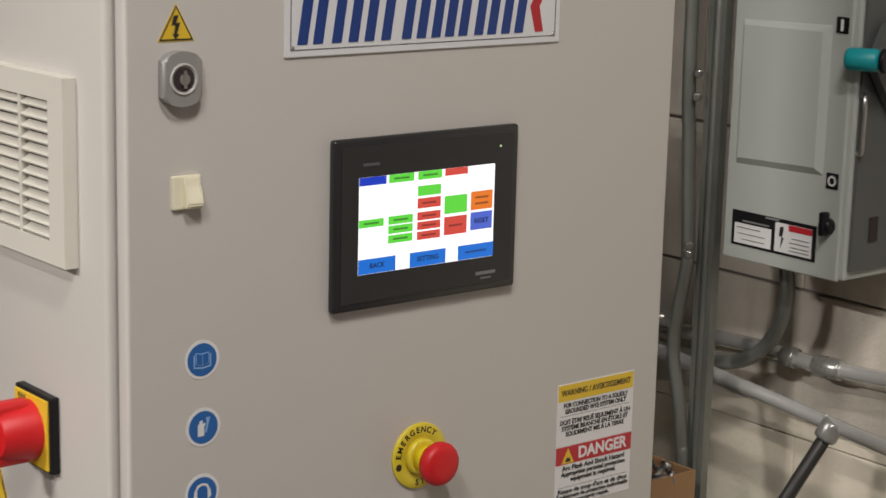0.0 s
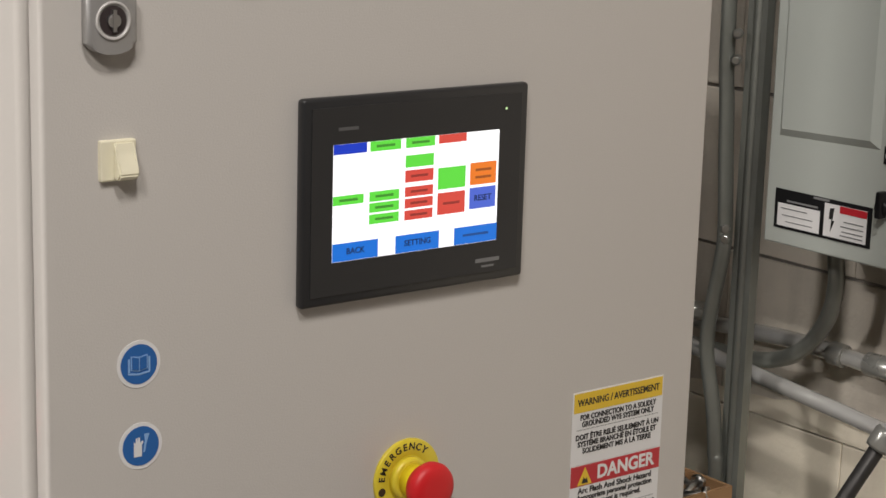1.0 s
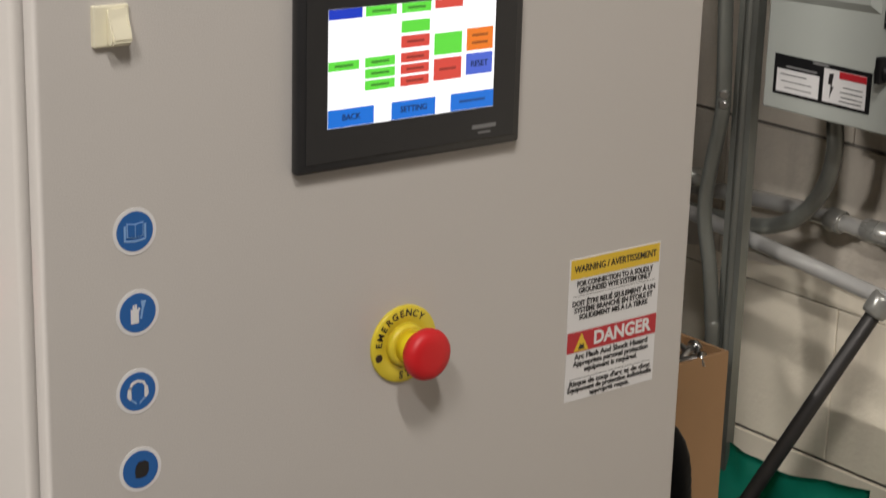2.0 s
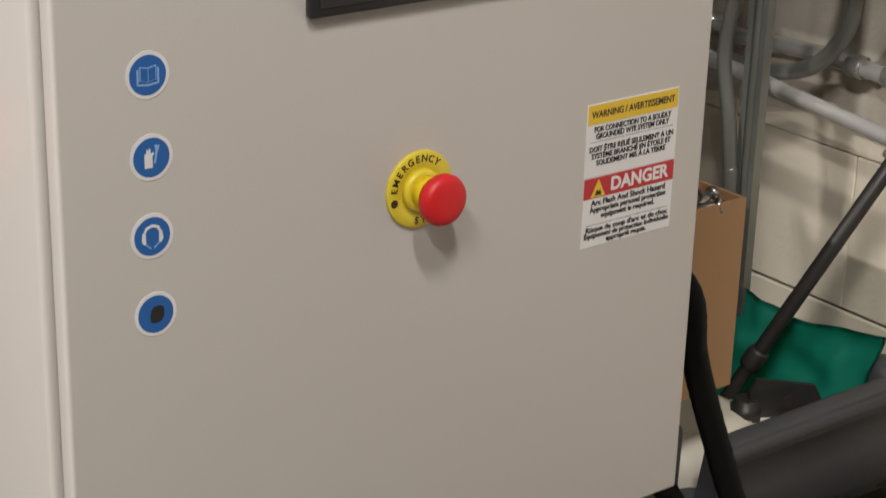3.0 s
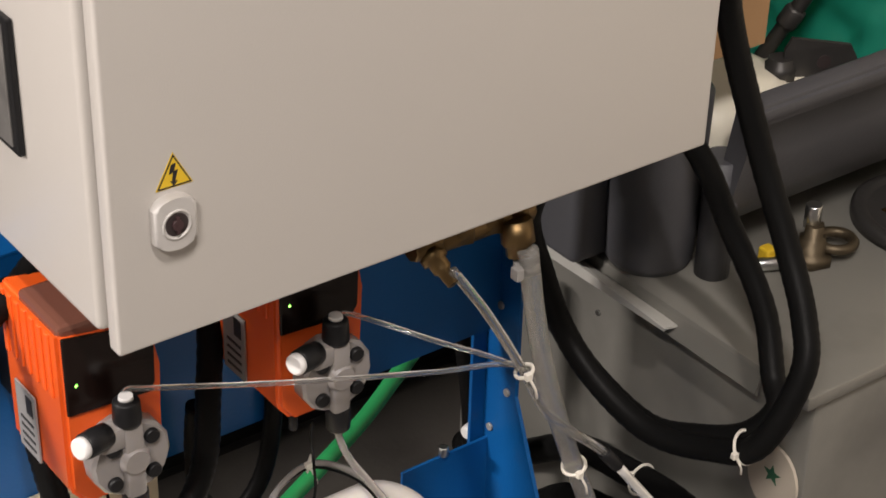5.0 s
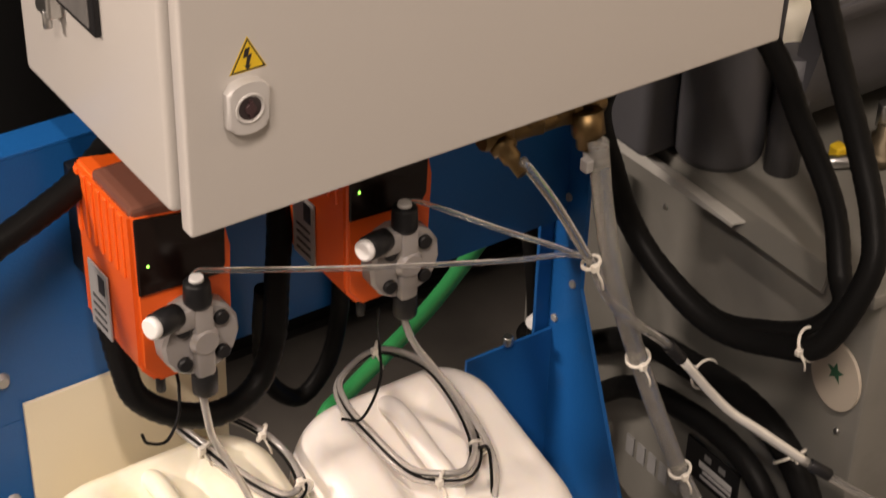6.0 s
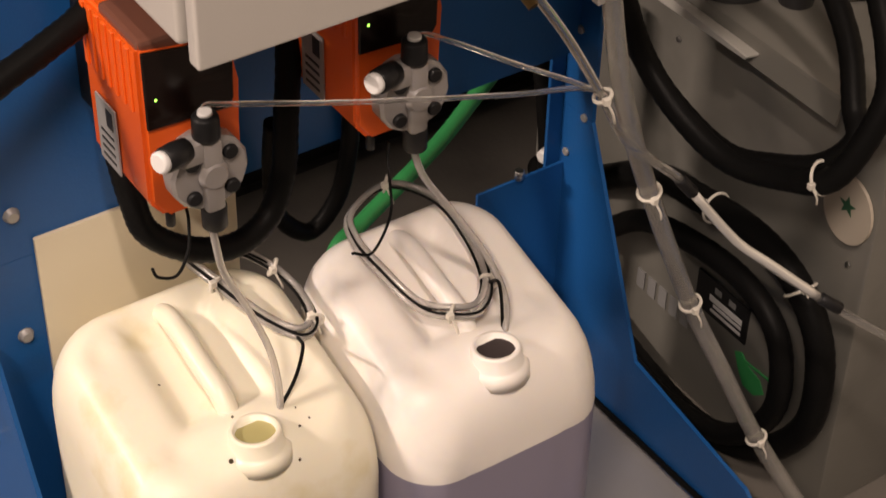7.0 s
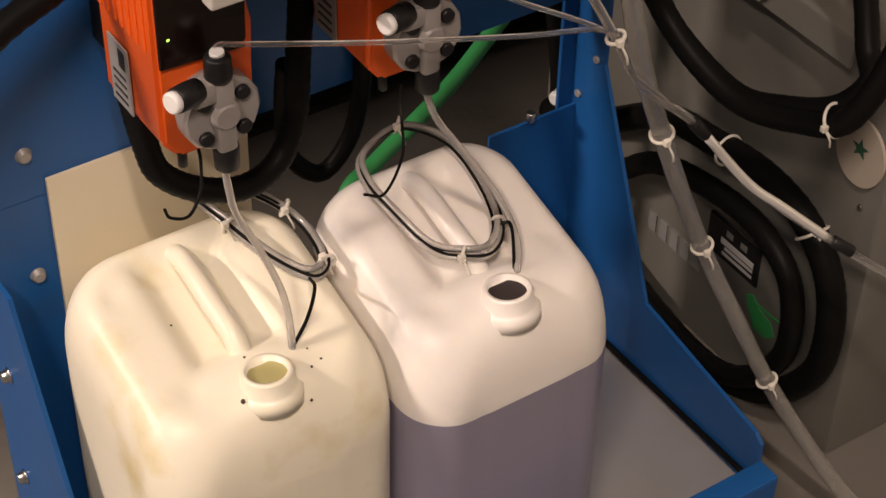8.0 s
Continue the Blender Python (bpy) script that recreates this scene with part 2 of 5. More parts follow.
def root_of(ob):
    p = Vector((0, 0, 0))
    while ob:
        p = p + ob.location
        ob = ob.parent
    return p


def part(name, bm, material, parent, label="", smooth=None):
    bmesh.ops.recalc_face_normals(bm, faces=bm.faces[:])
    me = bpy.data.meshes.new(name)
    if parent is not None:
        bm.transform(Matrix.Translation(-root_of(parent)))
    bm.to_mesh(me)
    bm.free()
    me.materials.append(material)
    if smooth is not None:
        me.shade_smooth()
        me.set_sharp_from_angle(angle=radians(smooth))
    ob = new(name, me)
    if parent is not None:
        ob.parent = parent
    if label:
        ob["label"] = label
    return ob


def thing(name, at, label, category, group="", kind=""):
    e = new(name)
    e.empty_display_size = 0.05
    e.location = at
    return tagged(e, label, category, group, kind)


def single(name, bm, material, label, category, group="", kind="", smooth=None):
    """A thing of one mesh."""
    return tagged(part(name, bm, material, None, smooth=smooth), label, category, group, kind)


def letters(text, size, m, depth=0.0004, align="CENTER", shear=0.0, spacing=1.0, bold=0.016):
    """A bmesh of flat raised text in its own xy plane, set to m."""
    cu = bpy.data.curves.new("lettering", "FONT")
    cu.body, cu.size, cu.align_x, cu.align_y, cu.extrude, cu.shear = text, size, align, "CENTER", depth / 2, shear
    cu.space_character = spacing
    cu.resolution_u = 3
    cu.offset = size * bold
    ob = bpy.data.objects.new("lettering", cu)
    scene.collection.objects.link(ob)
    bpy.context.view_layer.update()
    me = bpy.data.meshes.new_from_object(ob)
    bm = bmesh.new()
    bm.from_mesh(me)
    bm.transform(m)
    bpy.data.objects.remove(ob)
    bpy.data.curves.remove(cu)
    bpy.data.meshes.remove(me)
    return bm


def on_door(x, z, y=-0.0006, turn=0.0):
    """The pose that lays text flat on a face that looks to -y."""
    return Matrix.Translation((x, y, z)) @ Euler((radians(90), 0, 0)).to_matrix().to_4x4() @ Matrix.Rotation(radians(turn), 4, "Z")


def on_side(y, z, x, turn=0.0):
    """The same on a face that looks to -x."""
    return Matrix.Translation((x, y, z)) @ Euler((radians(90), 0, radians(-90))).to_matrix().to_4x4() @ Matrix.Rotation(radians(turn), 4, "Z")


def fill_rect(bm, x0, x1, z0, z1, y=0.0, d=0.0008):
    return box(bm, x0, x1, y - d, y, z0, z1)


# ---- setting ----
bm = fresh()
box(bm, -7, 4.5, -7.5, 3.2, -0.12, 0.0)
single("floor", bm, M_FLOOR, "worn grey concrete workshop floor", "floor", kind="structure")
bm = fresh()
box(bm, -7, 4.5, -7.5, 3.2, 4.6, 4.75)
single("ceiling", bm, M_HALL, "plain grey hall ceiling", "ceiling", kind="structure")
for nm, b_ in (("wall_west", (-7.15, -7.0, -7.5, 3.2)), ("wall_south", (-7.15, 1.6, -7.65, -7.5)), ("wall_north", (-7.15, 1.6, 3.2, 3.35))):
    bm = fresh()
    box(bm, *b_, 0, 4.6)
    single(nm, bm, M_HALL, "plain painted hall wall", "wall", kind="structure")
wall_east = fresh()
box(wall_east, 1.368, 1.6, -7.5, 3.2, 0, 4.6)
wall_east = single("wall_east", wall_east, M_MORTAR, "grey concrete block wall with stained courses", "wall", kind="structure")

# housings out of view; the fourth only dresses the added fill
for lx, ly, lz, _, length in LAMPS:
    f = thing("ceiling_light", (lx, ly, lz + 0.25), "unseen long white tube fitting under the ceiling", "ceiling light", group="ceiling tube fittings")
    bm = fresh()
    box(bm, lx - 0.1, lx + 0.1, ly - length * 0.54, ly + length * 0.54, lz, lz + 0.06, 0.01)
    part("housing", bm, M_WHITE, f)
    bm = fresh()
    box(bm, lx - 0.08, lx + 0.08, ly - length * 0.52, ly + length * 0.52, lz - 0.02, lz, 0.005)
    part("diffuser", bm, M_LAMP, f, "glowing diffuser")
    for s in (-0.35 * length, 0.35 * length):
        bm = fresh()
        rod(bm, (lx, ly + s, lz + 0.06), (lx, ly + s, 4.6), 0.006, 8)
        part("hanger", bm, M_STEEL, f)

# ---- control cabinet ----
CX0, CX1, CZ0, CZ1 = 0.138, 0.737, 0.908, 1.908
cab = thing("control_cabinet", (0.437, 0.16, CZ0), "light grey painted steel control cabinet with closed door", "control cabinet")
bm = fresh()
box(bm, CX0, CX1 - 0.002, 0.0325, 0.302, CZ0 + 0.004, CZ1, 0.006, 3)
part("body", bm, M_CAB, cab, smooth=40)
bm = fresh()
box(bm, CX0 + 0.011, CX1 - 0.013, 0.0165, 0.033, CZ0 + 0.014, CZ1 - 0.01, 0.002)
part("gasket_neck", bm, M_GASKET, cab, "dark recessed seal behind the door")
bm = fresh()
box(bm, CX0, CX1, 0.0, 0.017, CZ0, CZ1, 0.0035, 4)
door = part("door", bm, M_CAB, cab, smooth=50)


def lock(cx, cz, material, lab):
    t = thing("cabinet_lock", (cx, 0, cz), lab, "lock", group="door locks")
    w, h, r = 0.0178, 0.0205, 0.0205
    pts = []
    for k in range(13):
        a = radians(150 - 120 * k / 12)
        pts.append((cx + w * math.cos(a) / math.cos(radians(30)), 0, cz + 0.006 + h * 0.72 * (math.sin(a) - 0.5) * 2 * 0.52 + 0.008))
    for k in range(13):
        a = radians(-30 - 120 * k / 12)
        pts.append((cx + w * math.cos(a) / math.cos(radians(30)), 0, cz - 0.006 + h * 0.72 * (math.sin(a) + 0.5) * 2 * 0.52 - 0.008))
    bm = fresh()
    prism(bm, pts, (0, -0.010, 0))
    fr = [f for f in bm.faces if len(f.verts) > 6]
    bmesh.ops.bevel(bm, geom=list({e for f in fr for e in f.edges}), offset=0.003, segments=3, profile=0.6, affect="EDGES")
    part("escutcheon", bm, material, t, smooth=40)
    bm = fresh()
    lathe(bm, (cx, -0.0095, cz), (0, -1, 0), [(0, 0.0125), (0.0015, 0.0125), (0.002, 0.0115), (0.0012, 0.0105), (-0.004, 0.010)], 28)
    part("ring", bm, M_LOCKW, t)
    bm = fresh()
    lathe(bm, (cx, -0.0075, cz), (0, -1, 0), [(0, 0.0098), (0.0028, 0.0095)], 24)
    part("recess", bm, M_HOLE, t)
    bm = fresh()
    lathe(bm, (cx, -0.0098, cz), (0, -1, 0), [(0, 0.0048), (0.003, 0.0044)], 12)
    box(bm, cx - 0.0013, cx + 0.0013, -0.0130, -0.0098, cz - 0.007, cz + 0.007)
    part("key_core", bm, M_STEEL if material is M_GREYM else M_MAROON, t)


lock(0.1840, 1.6105, M_GREYM, "grey cast metal cabinet lock with round key slot")
lock(0.1872, 1.0140, M_LOCKW, "pale grey plastic cabinet lock with round key slot")


def warning_triangle(x0, x1, z0, z1, face="door"):
    """Yellow triangle sticker with a black rim and a lightning bolt."""
    t = thing("warning_sticker", ((x0 + x1) / 2, 0, z0), "yellow triangular high voltage sticker with black bolt", "sticker", group="triangular stickers")
    if face == "side":
        t.location = (CX0, (x0 + x1) / 2, z0)

    def put(u, v, d):
        x, z = x0 + (x1 - x0) * u, z0 + (z1 - z0) * v
        return (x, -d, z) if face == "door" else (CX0 - d, x1 - (x - x0), z)

    ctr = (0.5, 0.36)

    def tri(s):
        return [(ctr[0] + (u - ctr[0]) * s, ctr[1] + (v - ctr[1]) * s) for u, v in ((0, 0), (1, 0), (0.5, 1))]

    for nm, s, d, m in (("base", 1.0, 0.0005, M_YEL), ("rim", 0.93, 0.0008, M_INK), ("field", 0.80, 0.0011, M_YEL)):
        bm = fresh()
        p = tri(s)
        prism(bm, [put(*q, 0.0) for q in p], Vector(put(0, 0, d)) - Vector(put(0, 0, 0)))
        part(nm, bm, m, t)
    bm = fresh()
    bolt = [(0.56, 0.70), (0.42, 0.68), (0.36, 0.42), (0.47, 0.44), (0.43, 0.20), (0.38, 0.21), (0.47, 0.06), (0.58, 0.19), (0.51, 0.19), (0.60, 0.50), (0.49, 0.48)]
    prism(bm, [put(*q, 0.0011) for q in bolt], Vector(put(0, 0, 0.0004)) - Vector(put(0, 0, 0)))
    part("bolt_mark", bm, M_INK, t)


warning_triangle(0.1665, 0.1995, 1.6390, 1.6685)
warning_triangle(0.1765, 0.2075, 1.0395, 1.0680)
warning_triangle(0.215, 0.255, 1.205, 1.247, "side")

# cream adhesive hook
hook = thing("adhesive_hook", (0.189, 0, 1.502), "cream plastic adhesive hook stuck on the door", "hook")
bm = fresh()
box(bm, 0.1775, 0.2035, -0.004, 0.001, 1.5060, 1.5330, 0.0012)
part("base_plate", bm, M_CREAM, hook)
bm = fresh()
prof = [(0, 1.5320), (-0.002, 1.5320), (-0.003, 1.5275), (-0.0042, 1.5215), (-0.0085, 1.5155), (-0.0095, 1.5105), (-0.0065, 1.5070), (0, 1.5070)]
prism(bm, [(0.1865, y - 0.0035, z) for y, z in prof], (0.0145, 0, 0))
bmesh.ops.bevel(bm, geom=bm.edges[:], offset=0.0011, segments=2, affect="EDGES")
part("hook_nose", bm, M_CREAM, hook, smooth=50)

# maker's sign
sign = thing("maker_sign", (0.434, 0, 1.6185), "white enamel maker sign with navy bars and red chevron", "sign")
SX0, SX1, SZ0, SZ1 = 0.2840, 0.5850, 1.6210, 1.7220
bm = fresh()
box(bm, SX0, SX1, -0.002, 0.0, SZ0, SZ1, 0.0006)
part("plate", bm, M_SIGNW, sign)
for (a, b_, c, d) in ((SX0 + 0.006, SX1 - 0.006, SZ0 + 0.0055, SZ0 + 0.0062), (SX0 + 0.006, SX1 - 0.006, SZ1 - 0.0062, SZ1 - 0.0055), (SX0 + 0.0055, SX0 + 0.0062, SZ0 + 0.006, SZ1 - 0.006), (SX1 - 0.0062, SX1 - 0.0055, SZ0 + 0.006, SZ1 - 0.006)):
    bm = fresh()
    box(bm, a, b_, -0.0023, -0.002, c, d)
    part("border_line", bm, M_INK, sign)
for x, z in ((SX0 + 0.0075, SZ0 + 0.0075), (SX1 - 0.0075, SZ0 + 0.0075), (SX0 + 0.0075, SZ1 - 0.0075), (SX1 - 0.0075, SZ1 - 0.0075)):
    bm = fresh()
    lathe(bm, (x, -0.0019, z), (0, -1, 0), [(0, 0.0022), (0.0009, 0.0019), (0.0013, 0.001)], 12)
    part("rivet", bm, M_STEEL, sign)


def slanted(bm, x, z0, z1, w, lean=0.16, y=-0.0022):
    prism(bm, [(x, y, z0), (x + w, y, z0), (x + w + lean * (z1 - z0), y, z1), (x + lean * (z1 - z0), y, z1)], (0, -0.0004, 0))


LZ0, LZ1, LZM = 1.6312, 1.703, 1.6765
# the maker's mark, as plain slanted navy bars
for x, top in ((0.2960, LZ1), (0.3115, LZ1), (0.3305, LZM), (0.3475, LZ1), (0.3640, LZM), (0.3815, LZM), (0.4035, LZM), (0.4195, LZM), (0.4355, LZM), (0.4505, LZM), (0.4655, LZM), (0.4835, LZM), (0.4985, LZM), (0.5145, LZ1), (0.5300, LZM)):
    bm = fresh()
    slanted(bm, x, LZ0, top, 0.0100)
    part("navy_bar", bm, M_NAVY, sign)
bm = fresh()
x = 0.5465
prism(bm, [(x + 0.002, -0.0021, LZ0 + 0.023), (x + 0.0085, -0.0021, LZ0), (x + 0.018, -0.0021, LZ0), (x + 0.0125, -0.0021, LZ0 + 0.024)], (0, -0.0004, 0))
prism(bm, [(x + 0.002, -0.0022, LZ0 + 0.023), (x + 0.0125, -0.0022, LZ0 + 0.022), (x + 0.026, -0.0022, LZM + 0.002), (x + 0.016, -0.0022, LZM + 0.002)], (0, -0.0004, 0))
part("chevron", bm, M_RED, sign, "red chevron")

# touch panel
HX0, HX1, HZ0, HZ1 = 0.3305, 0.5350, 1.4010, 1.5502
hmi = thing("touch_panel", (0.433, 0, HZ0), "black framed operator touch panel with lit colour screen", "touch panel")
bm = fresh()
box(bm, HX0, HX1, -0.0085, 0.0, HZ0, HZ1, 0.003, 3)
part("bezel", bm, M_BEZEL, hmi, smooth=50)
bm = fresh()
box(bm, HX0 + 0.007, HX1 - 0.007, -0.0093, -0.0084, HZ0 + 0.007, HZ1 - 0.007, 0.0004)
part("front_film", bm, M_BEZEL, hmi)
WX0, WX1, WZ0, WZ1 = 0.3557, 0.5062, 1.4325, 1.5168
bm = fresh()
box(bm, WX0, WX1, -0.0096, -0.009, WZ0, WZ1)
screen = part("screen", bm, glow("screen_white", (1.0, 0.98, 0.97), 1.25), hmi, "glowing white screen")
G_GREEN = glow("screen_green", (0.13, 0.80, 0.05), 0.95)
G_RED = glow("screen_red", (0.85, 0.075, 0.05), 0.85)
G_BLUE = glow("screen_blue", (0.0, 0.17, 0.72), 0.95)
G_NAVY = glow("screen_dark_blue", (0.0, 0.04, 0.60), 0.9)
G_ORANGE = glow("screen_orange", (0.95, 0.21, 0.01), 0.95)
G_PERI = glow("screen_periwinkle", (0.08, 0.15, 0.72), 0.9)
BUTTONS = [(0, .19, 0, .085, G_NAVY, 0), (.21, .39, 0, .085, G_GREEN, 1), (.42, .595, 0, .085, G_GREEN, 1), (.62, .79, 0, .075, G_RED, 0),
        (.42, .59, .15, .255, G_GREEN, 0), (.42, .59, .28, .385, G_RED, 1), (.42, .59, .425, .51, G_RED, 1), (.42, .59, .527, .61, G_RED, 1), (.42, .59, .63, .715, G_RED, 1),
        (.21, .385, .43, .515, G_GREEN, 1), (.21, .385, .528, .61, G_GREEN, 1), (.21, .385, .627, .71, G_GREEN, 1), (0, .175, .435, .515, G_GREEN, 1),
        (.62, .79, .29, .48, G_GREEN, 0), (.62, .79, .512, .705, G_RED, 1), (.82, .985, .277, .475, G_ORANGE, 2), (.82, .985, .50, .69, G_PERI, 0),
        (0, .265, .842, .997, G_BLUE, 0), (.37, .635, .842, .997, G_BLUE, 0), (.73, 1.0, .842, .997, G_BLUE, 1)]
WW, WH = WX1 - WX0, WZ1 - WZ0
for u0, u1, v0, v1, gm, bars in BUTTONS:
    bm = fresh()
    box(bm, WX0 + u0 * WW, WX0 + u1 * WW, -0.0099, -0.00965, WZ1 - v1 * WH, WZ1 - v0 * WH)
    key = part("screen_button", bm, gm, screen)
    if bars:
        bm = fresh()
        for k in range(bars):
            zc = WZ1 - (v0 + (v1 - v0) * (k + 1) / (bars + 1)) * WH
            xc, half = WX0 + (u0 + u1) / 2 * WW, (u1 - u0) * WW * 0.3
            box(bm, xc - half, xc + half, -0.01005, -0.0099, zc - 0.0009, zc + 0.0009)
        part("button_print", bm, glow("screen_dim_print", tuple(c * 0.45 for c in gm.node_tree.nodes["Principled BSDF"].inputs["Emission Color"].default_value[:3]), 0.8), screen)
G_INK = glow("screen_ink", (0.0, 0.03, 0.16), 0.5)
for txt, u, v, s in (("BACK", .1325, .918, 0.0062), ("SETTING", .5025, .918, 0.0062), ("RESET", .9025, .597, 0.0062)):
    part("button_text", letters(txt, s, on_door(WX0 + u * WW, WZ1 - v * WH, -0.01)), G_INK, screen)
bm = fresh()
box(bm, 0.347 + 0.013, 0.347 + 0.030, -0.0096, -0.0092, 1.5265, 1.5288)
part("maker_print", bm, M_DIM, hmi)
bm = fresh()
box(bm, 0.487, 0.510, -0.0096, -0.0092, 1.4165, 1.4195)
box(bm, 0.493, 0.505, -0.0096, -0.0092, 1.4125, 1.4140)
part("maker_print", bm, M_GINK, hmi)
bm = fresh()
lathe(bm, (0.5125, -0.0092, 1.532), (0, -1, 0), [(0, 0.0011), (0.0006, 0.0009)], 12)
part("status_lamp", bm, glow("status_glow", (0.5, 0.7, 0.3), 1.2), hmi, "small green status lamp")


# mandatory action stickers
def icon(cx, cz, what, lab):
    t = thing("round_sticker", (cx, 0, cz - 0.0165), lab, "sticker", group="blue round stickers")
    bm = fresh()
    lathe(bm, (cx, 0, cz), (0, -1, 0), [(0, 0.0165), (0.0005, 0.0165)], 40)
    part("white_edge", bm, M_WHITE, t)
    bm = fresh()
    lathe(bm, (cx, -0.0004, cz), (0, -1, 0), [(0, 0.0138), (0.0004, 0.0138)], 40)
    part("blue_disc", bm, M_BLUE, t)
    y = -0.0008

    def flat(pts, m, nm="pictogram", yy=y):
        b2 = fresh()
        prism(b2, [(cx + px_ * 0.001, yy, cz + pz_ * 0.001) for px_, pz_ in pts], (0, -0.0003, 0))
        part(nm, b2, m, t)

    if what == "book":
        for s in (-1, 1):
            flat([(s * 0.4, 4.5), (s * 5.5, 5.6), (s * 5.5, -3.0), (s * 0.4, -4.2)], M_BLUE, yy=y - 0.0004)
            flat([(0, 5.2), (s * 6.3, 6.3), (s * 6.3, -3.6), (0, -5.0)], M_SKY)
            flat([(s * 7.0, 4.6), (s * 8.4, 4.4), (s * 8.4, -5.6), (s * 7.0, -4.6)], M_SKY)
        flat([(-8.2, -5.2), (0, -6.4), (8.2, -5.2), (8.2, -6.4), (0, -7.6), (-8.2, -6.4)], M_SKY)
    elif what == "gloves":
        flat([(-5.4, -7.2), (0.6, -7.2), (0.6, 1.0), (2.0, 2.6), (1.0, 3.8), (-0.6, 2.2), (-0.9, 6.2), (-2.0, 6.4), (-2.3, 3.0), (-2.8, 6.0), (-3.9, 5.8), (-4.0, 2.4), (-5.4, 3.6)], M_WHITE)
        flat([(1.6, -4.5), (3.0, -4.5), (4.4, 2.4), (6.4, 8.0), (2.4, 8.4), (3.0, 3.6)], M_SKY)
    elif what == "ears":
        for s in (-1, 1):
            flat([(s * 5.2, 4.0), (s * 7.6, 3.0), (s * 8.4, -2.6), (s * 6.4, -5.4), (s * 5.0, -4.6)], M_WHITE)
            flat([(s * 1.2, -9.2), (s * 5.6, -5.6), (s * 4.6, -5.0), (s * 1.2, -7.8)], M_SKY)
        flat([(-7.0, 3.0), (-5.0, 7.2), (0, 8.8), (5.0, 7.2), (7.0, 3.0), (5.4, 2.6), (3.8, 5.4), (0, 6.8), (-3.8, 5.4), (-5.4, 2.6)], M_WHITE)
    else:
        flat([(-3.6, 3.2), (-1.6, 5.8), (3.4, 6.2), (6.2, 4.4), (6.4, -2.0), (4.0, -5.6), (0.0, -6.6), (-4.0, -5.6), (-4.6, -1.4)], M_INK)


icon(0.2060, 1.3795, "book", "blue and white round sticker showing an open manual")
icon(0.2070, 1.3220, "gloves", "blue and white round sticker showing protective gloves")
icon(0.2058, 1.2655, "ears", "blue and white round sticker showing ear protectors")
icon(0.2068, 1.2076, "goggles", "blue and white round sticker with a dark pictogram")

# emergency stop
EX, EZ = 0.4335, 1.2555
es = thing("emergency_stop", (EX, 0, EZ), "red mushroom emergency stop on a yellow round plate", "emergency stop")
bm = fresh()
lathe(bm, (EX, 0, EZ), (0, -1, 0), [(-0.001, 0.0305), (0.0022, 0.0305), (0.003, 0.0297), (0.003, 0.019), (0.0022, 0.018)], 48)
part("name_ring", bm, M_ESY, es, "yellow plate with black lettering")
bm = fresh()
lathe(bm, (EX, -0.002, EZ), (0, -1, 0), [(0, 0.0172), (0.005, 0.0168), (0.0065, 0.0148)], 36)
part("collar", bm, M_ESY, es)
bm = fresh()
lathe(bm, (EX, -0.006, EZ), (0, -1, 0), [(0, 0.0128), (0.0165, 0.0132), (0.0185, 0.0118)], 32)
part("stem", bm, mat("stem_yellow", (0.85, 0.66, 0.02), 0.3), es)
bm = fresh()
lathe(bm, (EX, -0.019, EZ), (0, -1, 0), [(0, 0.0135), (0.003, 0.0165), (0.008, 0.0197), (0.0125, 0.0201), (0.016, 0.0188), (0.0182, 0.0155), (0.019, 0.0095), (0.0189, 0.0)], 44)
part("mushroom_head", bm, M_ESR, es, "red mushroom push button")
for word, mid, flip in (("EMERGENCY", 113, 1), ("STOP", 285, -1)):
    for k, ch in enumerate(word):
        a = mid - flip * (k - (len(word) - 1) / 2) * (15.0 if flip > 0 else 15)
        r = 0.0245
        x, z = EX + r * math.cos(radians(a)), EZ + r * math.sin(radians(a))
        part("ring_letter", letters(ch, 0.0078, on_door(x, z, -0.0032, a - 90 if flip > 0 else a + 90)), M_INK, es)
for s in (-1, 1):
    bm = fresh()
    lathe(bm, (EX + s * 0.0242, -0.003, EZ - (0.007 if s < 0 else -0.003)), (0, -1, 0), [(0, 0.0033), (0.0003, 0.0031)], 16)
    part("ring_mark", bm, M_DULL, es)

# bilingual warning label
wl = thing("warning_label", (0.655, 0, 1.171), "white yellow and red bilingual warning label with black text", "warning label")
AX0, AX1, AZ0, AZ1 = 0.6015, 0.7030, 1.1695, 1.2928
AH = AZ1 - AZ0
bm = fresh()
fill_rect(bm, AX0, AX1, AZ1 - 0.505 * AH, AZ1, 0, 0.0005)
part("upper_sheet", bm, M_WHITE, wl)
bm = fresh()
fill_rect(bm, AX0 + 0.0005, AX1 - 0.0005, AZ0, AZ1 - 0.509 * AH, 0, 0.0005)
part("lower_sheet", bm, M_WHITE, wl)
bm = fresh()
fill_rect(bm, AX0 + 0.0012, AX1 - 0.0012, AZ1 - 0.14 * AH, AZ1 - 0.008 * AH, -0.0005, 0.0003)
part("yellow_band", bm, M_YEL, wl)
bm = fresh()
fill_rect(bm, AX0 + 0.0006, AX1 - 0.0006, AZ1 - 0.655 * AH, AZ1 - 0.512 * AH, -0.0005, 0.0003)
part("red_band", bm, M_RED, wl)
for v in (0.262, 0.845):
    bm = fresh()
    fill_rect(bm, AX0 + 0.005, AX1 - 0.005, AZ1 - v * AH - 0.0002, AZ1 - v * AH + 0.0002, -0.0005, 0.0002)
    part("rule_line", bm, M_GINK, wl)
AC = (AX0 + AX1) / 2
